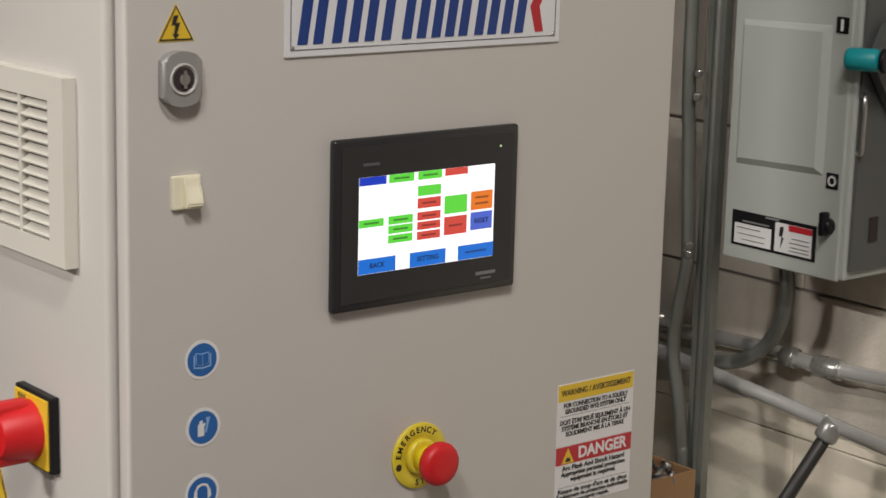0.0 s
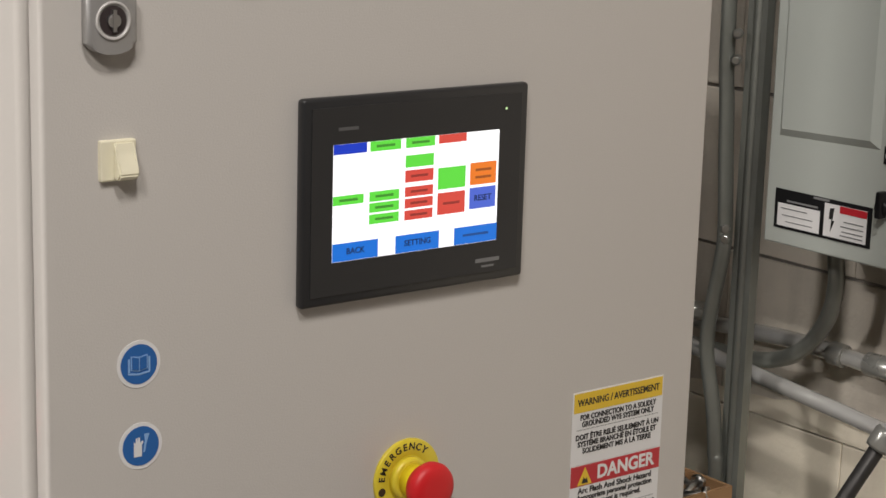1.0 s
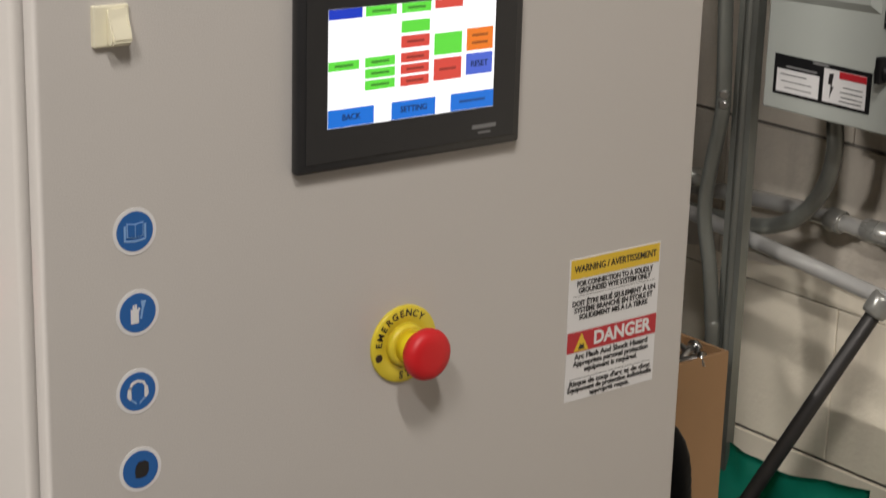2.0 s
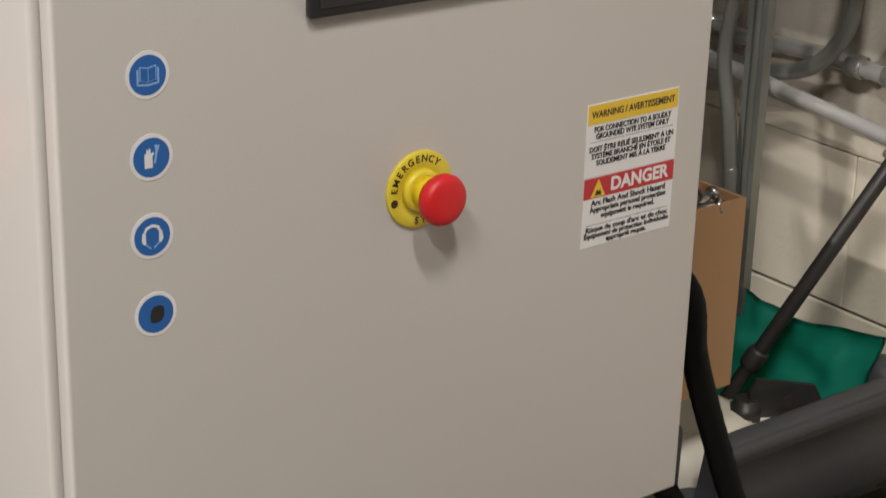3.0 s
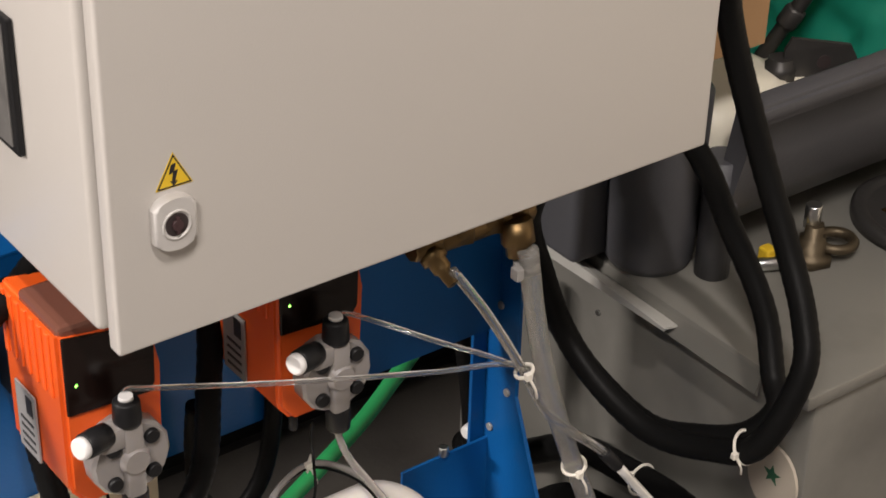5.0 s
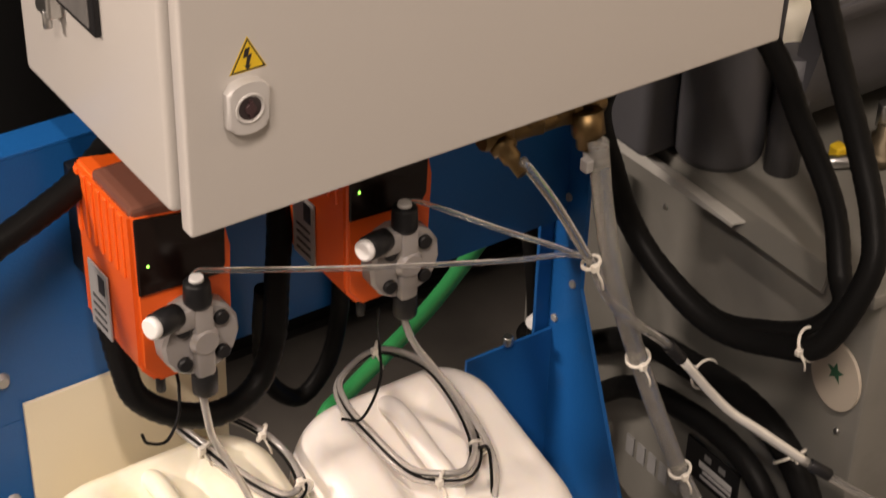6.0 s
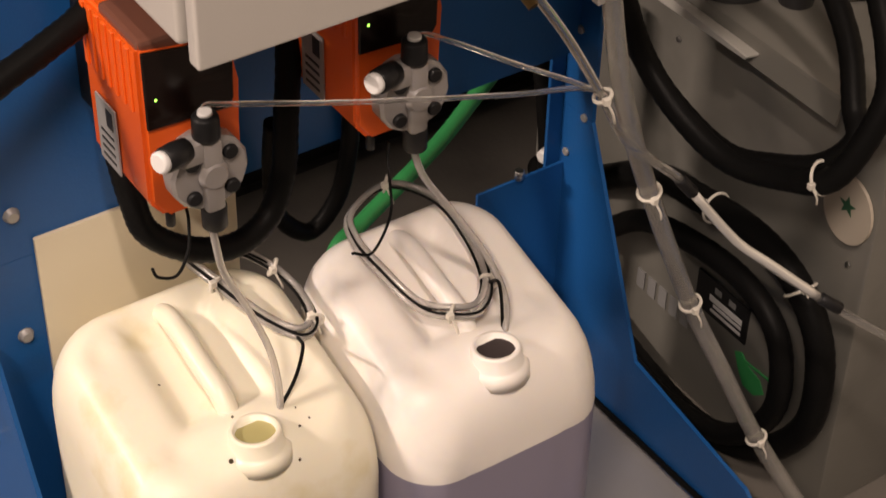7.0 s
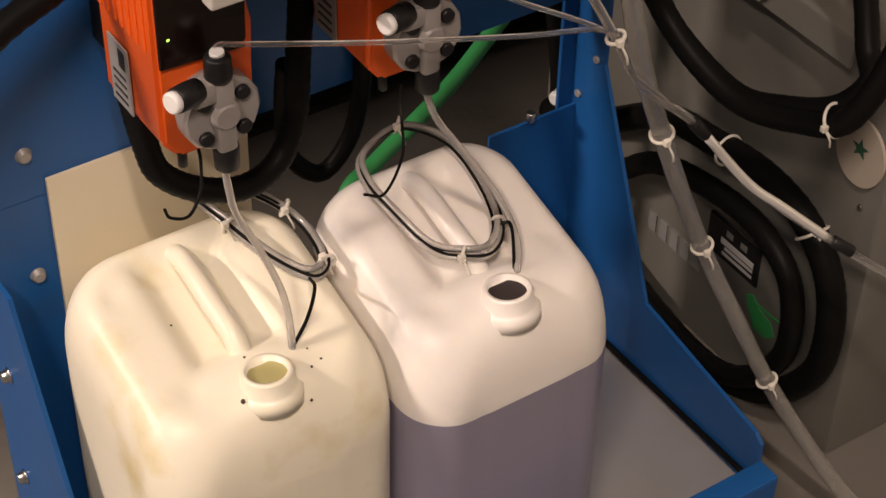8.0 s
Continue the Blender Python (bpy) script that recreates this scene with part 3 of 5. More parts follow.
for txt, v, s, m, w in (("WARNING / AVERTISSEMENT", .075, .0082, M_INK, .092), ("FOR CONNECTION TO A SOLIDLY", .178, .0066, M_INK, .085), ("GROUNDED WYE SYSTEM ONLY", .226, .0066, M_INK, .081),
                        ("DOIT \u00caTRE RELI\u00c9 SEULEMENT \u00c0 UN", .313, .0064, M_INK, .093), ("SYST\u00c8ME BRANCH\u00c9 EN \u00c9TOILE ET", .362, .0064, M_INK, .088), ("SOLIDEMENT MIS \u00c0 LA TERRE", .411, .0064, M_INK, .077),
                        ("Arc Flash And Shock Hazard", .690, .0070, M_INK, .083), ("Appropriate personal protection", .738, .0066, M_INK, .085), ("equipment is required.", .786, .0066, M_INK, .060),
                        ("Risque de coup d'arc et de choc", .878, .0066, M_INK, .092), ("\u00c9quipement de protection individuelle", .922, .0062, M_INK, .095), ("appropri\u00e9 requis.", .964, .0062, M_INK, .045)):
    b3 = letters(txt, s, Matrix())
    xs = [v_.co.x for v_ in b3.verts]
    k = w / (max(xs) - min(xs))
    b3.transform(on_door(AC, AZ1 - v * AH, -0.0009) @ Matrix.Diagonal((k, 1, 1, 1)))
    part("text_line", b3, m, wl)
part("heading", letters("DANGER", 0.0160, bold=0.03, m= on_door(AC + 0.011, AZ1 - .584 * AH, -0.0009)), M_WHITE, wl)
bm = fresh()
zt, zb = AZ1 - .525 * AH, AZ1 - .648 * AH
prism(bm, [(AX0 + 0.008, -0.0008, zb), (AX0 + 0.024, -0.0008, zb), (AX0 + 0.016, -0.0008, zt)], (0, -0.0003, 0))
part("hazard_triangle", bm, M_YEL, wl)
bm = fresh()
prism(bm, [(AX0 + 0.0125, -0.0011, zb + 0.0015), (AX0 + 0.0195, -0.0011, zb + 0.0015), (AX0 + 0.0182, -0.0011, zb + 0.006), (AX0 + 0.0165, -0.0011, zb + 0.0045), (AX0 + 0.0145, -0.0011, zb + 0.0065)], (0, -0.0002, 0))
part("hazard_mark", bm, M_INK, wl)

# filter grille on the cabinet side
SXF = CX0
gr = thing("filter_grille", (SXF, 0.155, 1.449), "off-white plastic louvred filter grille on the cabinet side", "vent grille")
bm = fresh()
gy0, gy1, gz0, gz1 = 0.079, 0.231, 1.449, 1.6045
iy0, iy1, iz0, iz1 = 0.105, 0.206, 1.468, 1.584
for (a, b_, c, d) in ((gy0, gy1, iz1, gz1), (gy0, gy1, gz0, iz0), (gy0, iy0, iz0, iz1), (iy1, gy1, iz0, iz1)):
    box(bm, SXF - 0.012, SXF, a, b_, c, d)
bmesh.ops.remove_doubles(bm, verts=bm.verts[:], dist=0.0001)
part("frame", bm, M_VENT, gr)
bm = fresh()
box(bm, SXF - 0.003, SXF - 0.001, iy0, iy1, iz0, iz1)
part("backing", bm, M_GASKET, gr)
nsl = 12
for k in range(nsl):
    zc = iz0 + (iz1 - iz0) * (k + 0.5) / nsl
    b4 = fresh()
    prism(b4, [(SXF - 0.0035, iy0, zc + 0.0022), (SXF - 0.0045, iy0, zc + 0.0032), (SXF - 0.0115, iy0, zc - 0.0018), (SXF - 0.0105, iy0, zc - 0.0034)], (0, iy1 - iy0, 0))
    part("slat", b4, M_VENT, gr)
bm = fresh()
box(bm, SXF - 0.0118, SXF - 0.003, 0.1535, 0.1575, iz0, iz1)
part("mullion", bm, M_VENT, gr)

# red main switch on the cabinet side
sw = thing("main_switch", (SXF, 0.148, 1.262), "red rotary main switch on a yellow plate with black base", "main switch")
bm = fresh()
box(bm, SXF - 0.0085, SXF + 0.001, 0.1165, 0.1815, 1.262, 1.330, 0.002)
part("base", bm, M_BLACK, sw)
bm = fresh()
box(bm, SXF - 0.0105, SXF - 0.0083, 0.1195, 0.1785, 1.265, 1.327, 0.0008)
part("yellow_plate", bm, M_YEL, sw)
bm = fresh()
lathe(bm, (SXF - 0.010, 0.150, 1.296), (-1, 0, 0), [(0, 0.0265), (0.004, 0.0265), (0.012, 0.024), (0.030, 0.0225), (0.034, 0.020)], 32)
box(bm, SXF - 0.058, SXF - 0.012, 0.141, 0.159, 1.268, 1.324, 0.005, 3)
part("rotary_handle", bm, M_ESR, sw, smooth=45)
bm = fresh()
sweep(bm, [(SXF - 0.053, 0.150, 1.300), (SXF - 0.062, 0.160, 1.304), (SXF - 0.062, 0.178, 1.300), (SXF - 0.054, 0.186, 1.292), (SXF - 0.050, 0.170, 1.286)], 0.003, 8, 5)
part("shackle", bm, M_STEEL, sw)
for k in range(3):
    bm = fresh()
    box(bm, SXF - 0.0108, SXF - 0.0104, 0.158 + 0.005 * k, 0.1605 + 0.005 * k, 1.3195, 1.3245)
    part("plate_print", bm, M_INK, sw)

# shallow side box low on the cabinet side
npl = thing("side_nameplate", (SXF, 0.2, 1.02), "dull metal nameplate with black edge and steel latch", "nameplate")
bm = fresh()
box(bm, SXF - 0.006, SXF, 0.134, 0.262, 1.020, 1.135, 0.0015)
part("border", bm, M_BLACK, npl)
bm = fresh()
box(bm, SXF - 0.0075, SXF - 0.0058, 0.142, 0.254, 1.026, 1.129, 0.0005)
part("face", bm, M_PLATE, npl)
bm = fresh()
box(bm, SXF - 0.014, SXF, 0.205, 0.232, 1.004, 1.030, 0.003, 2)
rod(bm, (SXF - 0.012, 0.212, 1.012), (SXF - 0.012, 0.212, 0.996), 0.004, 10)
part("latch", bm, M_STEEL, npl, "bright steel latch")

# ---- blue stand under the cabinet ----
st = thing("blue_stand", (0.37, 0.2, 0), "blue enamelled sheet steel stand with a tray", "machine stand")
bm = fresh()
box(bm, 0.02, 0.722, 0.288, 0.293, 0.572, 0.853, 0.0)
box(bm, 0.02, 0.722, 0.288, 0.325, 0.853, 0.857, 0.001)
part("pump_plate", bm, M_BFRAME, st)
# unseen plate added to shade the right upright; it also carries the cabinet
bm = fresh()
box(bm, 0.20, 0.68, 0.3290, 0.3340, 0.82, 1.70, 0.001)
part("hidden_shade_plate", bm, M_BFRAME, st)
bm = fresh()
box(bm, 0.02, 0.086, 0.2885, 0.2935, 0.10, 0.5715, 0.001)
box(bm, 0.02, 0.025, 0.288, 0.36, 0.10, 0.60, 0.001)
part("left_upright", bm, M_BFRAME, st)
bm = fresh()
box(bm, 0.719, 0.724, 0.255, 0.3075, 0.4935, 0.913, 0.0)
box(bm, 0.700, 0.722, 0.308, 0.313, 0.10, 0.915, 0.001)
part("right_upright", bm, M_BFRAME, st)
bm = fresh()
box(bm, 0.60, 0.7195, 0.2995, 0.3035, 0.10, 0.412, 0.001)
part("back_bracket", bm, M_BFRAME, st)
for x, nm in ((0.719, "right_cheek"), (0.0155, "left_cheek")):
    bm = fresh()
    prism(bm, [(x, 0.313, 0.10), (x, 0.313, 0.493), (x, 0.255, 0.493), (x, 0.143, 0.222), (x, -0.058, 0.188), (x, -0.070, 0.178), (x, -0.070, 0.105), (x, -0.066, 0.10)], (0.0048, 0, 0))
    part(nm, bm, M_BFRAME, st)
bm = fresh()
box(bm, 0.0203, 0.7187, -0.070, 0.31, 0.10, 0.106)
part("tray_floor", bm, M_TRAY, st, "grey sheet tray floor")
bm = fresh()
box(bm, 0.0155, 0.722, -0.1010, -0.0955, 0.06, 0.1490, 0.001)
box(bm, 0.0155, 0.722, -0.1010, -0.0710, 0.1495, 0.154, 0.001)
part("front_rail", bm, M_BFRAME, st)
for x in (0.03, 0.69):
    bm = fresh()
    box(bm, x, x + 0.04, 0.24, 0.28, 0, 0.1, 0.002)
    part("foot", bm, M_BFRAME, st)
bm = fresh()
sweep(bm, [(0.7165, 0.25, 0.112), (0.7165, 0.1, 0.116), (0.7165, -0.064, 0.120)], 0.004, 8)
part("edge_seal", bm, M_RUBBER, st, "black rubber edge seal")
for x, z in ((0.0643, 0.6245), (0.0598, 0.4780)):
    bm = fresh()
    lathe(bm, (x, 0.2886, z), (0, -1, 0), [(0, 0.0085), (0.001, 0.0085), (0.002, 0.007), (0.0055, 0.0065), (0.0065, 0.005)], 12)
    part("bolt", bm, M_GREYM, st)
for y, z in ((0.293, 0.36), (0.302, 0.20)):
    bm = fresh()
    lathe(bm, (0.0156, y, z), (-1, 0, 0), [(0, 0.009), (0.0015, 0.009), (0.002, 0.0065), (0.008, 0.0062), (0.009, 0.004)], 6)
    part("bolt", bm, M_STEEL, st)
for y, z in ((0.2675, 0.4936), (0.285, 0.60), (0.295, 0.43)):
    bm = fresh()
    lathe(bm, (0.7188, y, z), (-1, 0, 0), [(0, 0.005), (0.003, 0.0045)], 10)
    part("bolt", bm, M_GREYM, st)
bm = fresh()
rod(bm, (0.655, 0.2975, 0.415), (0.655, 0.2975, 0.427), 0.006, 8)
part("bolt", bm, M_STEEL, st)

st.location.y -= 0.026

# cream board between stand and cans
bm = fresh()
box(bm, 0.081, 0.292, 0.2575, 0.2616, 0.106, 0.5905, 0.0)
single("backing_board", bm, M_BOARD, "plain cream board standing behind the canister", "board")


# ---- dosing pumps ----
def dosing_pump():
    """Local: the front face in the plane y = 0, its middle at x = 0, z = 0 at the bottom of the housing."""
    t = thing("dosing_pump", (0, 0, 0), "orange dosing pump with clear valve head on blue plate", "dosing pump", group="dosing pumps")
    w = 0.0410
    bm = fresh()
    prism(bm, [(-w, 0, 0.018), (-w + 0.014, 0, 0.0), (w - 0.012, 0, 0.0), (w, 0, 0.012), (w, 0, 0.108), (w - 0.004, 0, 0.150), (-w, 0, 0.163)], (0, 0.098, 0))
    bmesh.ops.bevel(bm, geom=bm.edges[:], offset=0.004, segments=3, affect="EDGES")
    part("housing", bm, M_ORANGE, t, smooth=40)
    for k in range(7):
        bm = fresh()
        box(bm, -w - 0.0018, -w + 0.002, 0.012 + 0.0125 * k, 0.018 + 0.0125 * k, 0.10, 0.158, 0.0008, 1)
        part("cooling_rib", bm, M_ORANGE, t)
    bm = fresh()
    prism(bm, [(-0.0385, 0, 0.090), (0.030, 0, 0.086), (0.035, 0, 0.094), (0.0365, 0, 0.147), (-0.0385, 0, 0.160)], (0, -0.003, 0))
    bmesh.ops.bevel(bm, geom=bm.edges[:], offset=0.001, segments=1, affect="EDGES")
    part("display_cover", bm, M_SMOKE, t, "dark smoked display cover")
    bm = fresh()
    box(bm, -0.0385, 0.0375, 0.003, 0.070, 0.150, 0.166, 0.004, 2)
    part("hood", bm, M_HOOD, t, "smoked transparent hood")
    bm = fresh()
    lathe(bm, (-0.030, -0.0028, 0.116), (0, -1, 0), [(0, 0.0014), (0.0006, 0.001)], 10)
    part("status_lamp", bm, M_LED, t, "green status lamp")
    bm = fresh()
    box(bm, -w - 0.0026, -w - 0.0012, 0.046, 0.080, 0.018, 0.080)
    part("rating_label", bm, M_GREYM, t, "grey rating label")
    bm = fresh()
    box(bm, -w - 0.003, -w - 0.0024, 0.051, 0.062, 0.058, 0.075)
    for k in range(4):
        box(bm, -w - 0.003, -w - 0.0024, 0.052, 0.074, 0.024 + 0.008 * k, 0.0265 + 0.008 * k)
    part("label_print", bm, M_INK, t)
    hx, hz = -0.001, 0.0515
    bm = fresh()
    lathe(bm, (hx, 0, hz), (0, -1, 0), [(0, 0.026), (0.010, 0.027), (0.012, 0.0335), (0.025, 0.0335), (0.028, 0.031)], 14)
    box(bm, hx - 0.0085, hx + 0.0085, -0.035, -0.022, hz - 0.033, hz + 0.035, 0.004, 2)
    box(bm, hx - 0.027, hx - 0.005, -0.034, -0.016, hz + 0.016, hz + 0.036, 0.004, 2)
    lathe(bm, (hx, -0.032, hz + 0.002), (0, -1, 0), [(0, 0.013), (0.005, 0.010)], 16)
    part("valve_head", bm, M_HEAD, t, "frosted clear valve head", smooth=35)
    for k in range(4):
        a = radians(45 + 90 * k)
        bm = fresh()
        lathe(bm, (hx + 0.0232 * math.cos(a), -0.024, hz + 0.0232 * math.sin(a)), (0, -1, 0), [(0, 0.0062), (0.0075, 0.0062), (0.0085, 0.005)], 16)
        part("head_screw", bm, M_BLACK, t, "black capped screw")
    bm = fresh()
    lathe(bm, (hx - 0.001, -0.026, hz + 0.034), (0, 0, 1), [(0, 0.0105), (0.003, 0.0112), (0.019, 0.0105), (0.021, 0.009), (0.021, 0.006), (0.024, 0.005)], 20)
    part("outlet_nut", bm, M_BLACK, t)
    bm = fresh()
    lathe(bm, (hx - 0.001, -0.026, hz + 0.0555), (0, 0, 1), [(0, 0.006), (0.003, 0.0055)], 14)
    part("outlet_collar", bm, M_WHITE, t)
    bm = fresh()
    lathe(bm, (hx + 0.002, -0.024, hz - 0.031), (0, 0, -1), [(0, 0.0095), (0.003, 0.0105), (0.022, 0.0102), (0.024, 0.0085)], 20)
    part("inlet_nut", bm, M_BLACK, t)
    bm = fresh()
    lathe(bm, (hx - 0.019, -0.026, hz + 0.030), (-0.93, -0.33, 0.12), [(0, 0.0095), (0.010, 0.0105), (0.023, 0.0102), (0.024, 0.009)], 20)
    part("bleed_knob", bm, M_BLACK, t)
    bm = fresh()
    d = Vector((-0.93, -0.33, 0.12)).normalized()
    lathe(bm, Vector((hx - 0.019, -0.026, hz + 0.030)) + d * 0.0225, d, [(0, 0.0088), (0.006, 0.0088), (0.0075, 0.007)], 18)
    part("knob_cap", bm, M_WHITE, t, "white knob cap")
    bm = fresh()
    rod(bm, (hx - 0.020, 0.01, 0.004), (hx - 0.020, 0.01, -0.016), 0.004, 10)
    part("cable_gland", bm, M_BLACK, t)
    bm = fresh()
    box(bm, -0.03, 0.03, 0.096, 0.145, 0.03, 0.13, 0.002)
    part("wall_bracket", bm, M_BLACK, t)
    for piece in t.children:
        piece.data.transform(Matrix.Scale(1.1, 4))
    return t


pump = dosing_pump()
pump.location = (0.1790, 0.104, 0.692)
copy_thing(pump, pose(0.3820, 0.101, 0.696))


# ---- canisters ----
def canister(cx, cy, base, label, body_mat, inside, W, D, hole, level=None):
    H, R = 0.384, 0.054
    t = thing("plastic_canister", (cx, cy, base), label, "canister", group="canisters in the tray")
    arc, run = 11, 14

    def outline(s):
        w, d = W * s, D * s
        r = min(R, w * 0.9, d * 0.9)
        corners = [(w - r, d - r, 0.0), (r - w, d - r, 0.5), (r - w, r - d, 1.0), (w - r, r - d, 1.5)]
        pts = []
        for q in range(4):
            ox, oy, turn = corners[q]
            ring = [(ox + r * math.cos(math.pi * (turn + 0.5 * k / arc)), oy + r * math.sin(math.pi * (turn + 0.5 * k / arc))) for k in range(arc + 1)]
            nx, ny, nturn = corners[(q + 1) % 4]
            nxt = (nx + r * math.cos(math.pi * nturn), ny + r * math.sin(math.pi * nturn))
            pts += ring + [(ring[-1][0] + (nxt[0] - ring[-1][0]) * k / run, ring[-1][1] + (nxt[1] - ring[-1][1]) * k / run) for k in range(1, run)]
        return pts

    n = 4 * (arc + run)
    DENTS = ((-0.082, 0.066), (0.080, 0.078), (-0.066, -0.058), (0.082, -0.030))

    def top(x, y):
        # hand recess either side of the bar, dents, and the nose falling away before the neck
        u = max(abs(x + 0.004) / 0.050, abs(y - 0.026) / 0.070)
        recess = 1.0 / (1.0 + math.exp((u - 0.84) * 11))
        z = H + 0.24 * y - 0.34 * max(0.0, -y - 0.088) - 0.017 * recess
        z += 0.006 * math.exp(-(((x - hole[0]) / 0.045) ** 2 + ((y - hole[1]) / 0.040) ** 2) ** 2)
        for dx, dy in DENTS:
            z -= 0.0040 * math.exp(-((x - dx) ** 2 + (y - dy) ** 2) / 0.00013)
        return z

    def build(rows):
        b5 = fresh()
        last = None
        for ring in rows:
            vs = [b5.verts.new(p) for p in ring]
            if last:
                for k in range(n):
                    f = b5.faces.new((last[k], last[(k + 1) % n], vs[(k + 1) % n], vs[k]))
                    f.smooth = True
            last = vs
        return b5, last

    def side(z, s=1.0):
        ring = []
        for x, y in outline(s):
            # upright stiffening grooves near the corners, and a faint belly
            for g in (W - 0.050, W - 0.066):
                k = math.exp(-((abs(x) - g) / 0.0045) ** 2) * min(1.0, max(0.0, (0.30 - z) / 0.05))
                y -= math.copysign(0.0028 * k, y) if abs(y) > D * 0.9 else 0.0
            belly = 0.0025 * math.cos(x / W * 1.5) * math.sin(math.pi * min(1, z / 0.3))
            y += math.copysign(belly, y) if abs(y) > D * 0.9 else 0.0
            ring.append((cx + x, cy + y, base + z))
        return ring

    lvl = level if level else 0.02
    low = [side(0.0, 0.90), side(0.004, 0.96), side(0.02, 0.995)]
    if level:
        low += [side(0.08), side(0.14), side(0.20), side(0.24), side(level)]
        b5, _ = build(low)
        part("filled_lower_body", b5, M_LIQ, t, "lower body showing the violet liquid inside")
        rows = [side(level)]
    else:
        rows = low
    for z in (0.10, 0.16, 0.22, 0.25, 0.27, 0.281):
        if z > lvl:
            rows.append(side(z))
    crown = [(0.999, 0.075), (0.990, 0.057), (0.972, 0.040), (0.945, 0.026), (0.91, 0.015), (0.87, 0.007), (0.82, 0.002)] + [(0.82 - 0.04 * k, 0.0) for k in range(1, 20)]
    for s, dz in crown:
        rows.append([(cx + x, cy + y, base + top(x, y) - dz * max(0.2, min(1.0, (top(x, y) - 0.284) / 0.075))) for x, y in outline(s)])
    b5, last = build(rows)
    b5.faces.new(last)
    part("shell", b5, body_mat, t)
    bm = fresh()
    hb_ = base + H
    sweep(bm, [(cx - 0.004, cy + 0.098, hb_ + 0.006), (cx - 0.004, cy + 0.078, hb_ + 0.0175), (cx - 0.004, cy + 0.050, hb_ + 0.0165), (cx - 0.004, cy + 0.015, hb_ + 0.008), (cx - 0.003, cy - 0.018, hb_ - 0.001), (cx - 0.002, cy - 0.036, hb_ - 0.016), (cx - 0.001, cy - 0.044, hb_ - 0.030)], 0.0108, 14, 6)
    part("carry_handle", bm, body_mat, t)
    hx, hy = cx + hole[0], cy + hole[1]
    hz = base + top(*hole)
    bm = fresh()
    lathe(bm, (hx, hy - 0.006, hz - 0.026), (0, 0.10, 1), [(0.004, 0.0330), (0.016, 0.0320), (0.019, 0.0285), (0.021, 0.0262), (0.034, 0.0245), (0.0365, 0.0235), (0.0365, 0.0195), (0.030, 0.019)], 32)
    part("neck", bm, body_mat, t)
    # solid disc closing the neck; on the violet can its near-black paints the shade
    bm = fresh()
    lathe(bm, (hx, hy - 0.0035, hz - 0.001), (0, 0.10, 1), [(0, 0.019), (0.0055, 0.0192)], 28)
    part("opening_disc", bm, inside, t, "filler hole drawn as a disc in the colour of its inside")
    if not level:
        for dx, dy, r in ((0.045, -0.085, 0.0016), (0.058, -0.080, 0.0013), (0.030, -0.110, 0.0013), (-0.030, -0.090, 0.0026), (-0.024, -0.094, 0.0018), (-0.045, 0.02, 0.0014), (0.052, -0.065, 0.0011), (-0.006, -0.050, 0.0015)):
            bm = fresh()
            lathe(bm, (cx + dx, cy + dy, base + top(dx, dy) - 0.0012), (0, -0.25, 1), [(0, r), (0.002, r * 0.8)], 8)
            part("dirt_speck", bm, M_DULL, t)
    return t


canister(0.1775, 0.104, 0.106, "yellowish white plastic canister standing open in the tray", M_CANY, M_HOLEY, 0.128, 0.128, (0.001, -0.078))
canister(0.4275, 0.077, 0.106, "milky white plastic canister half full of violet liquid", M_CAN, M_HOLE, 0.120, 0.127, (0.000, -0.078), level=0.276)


# ---- hoses, tubes and cables ----
def tie(parent, at, along, r, tail=True):
    a = Vector(along).normalized()
    u = a.orthogonal().normalized()
    v = a.cross(u)
    bm = fresh()
    pts = [Vector(at) + r * (math.cos(2 * math.pi * k / 12) * u + math.sin(2 * math.pi * k / 12) * v) for k in range(12)]
    sweep(bm, pts, 0.0019, 6, 2, closed=True)
    c = Vector(at) + r * 1.1 * (Vector((-0.4, -0.8, 0.4)) - a * a.dot(Vector((-0.4, -0.8, 0.4)))).normalized()
    box(bm, c.x - 0.0035, c.x + 0.0035, c.y - 0.003, c.y + 0.003, c.z - 0.0035, c.z + 0.0035, 0.001)
    if tail:
        sweep(bm, [c, c + Vector((0.004, -0.006, -0.012)), c + Vector((0.008, -0.004, -0.024))], 0.0012, 6, 3)
    part("cable_tie", bm, M_TIE, parent, "white nylon cable tie")


def hose(name, pts, r, material, label, category, seg=12, steps=8, ripple=0.0, group=""):
    t = thing(name, pts[0], label, category, group)
    bm = fresh()
    sweep(bm, pts, r, seg, steps, ripple=ripple)
    part("hose_body" if r > 0.0035 else "tube_body", bm, material, t)
    return t


h1 = hose("braided_hose", [(0.5345, 0.0028, 0.8653), (0.5448, 0.0007, 0.7973), (0.5641, -0.0020, 0.7114), (0.6087, 0.0040, 0.5943), (0.6835, 0.0078, 0.4174), (0.7305, -0.0161, 0.3032), (0.7716, -0.0396, 0.2039), (0.8082, -0.0826, 0.1192), (0.8427, -0.1352, 0.0477), (0.8670, -0.1864, 0.0212)], 0.0095, M_BRAID, "thick clear braided hose running down to the floor", "hose", 14)
tie(h1, (0.6087, 0.0040, 0.5943), (0.06, 0.01, -0.15), 0.0115)
tie(h1, (0.6865, 0.0066, 0.4114), (0.05, -0.01, -0.12), 0.0115)
tie(h1, (0.7716, -0.0396, 0.2039), (0.04, -0.03, -0.1), 0.0115)
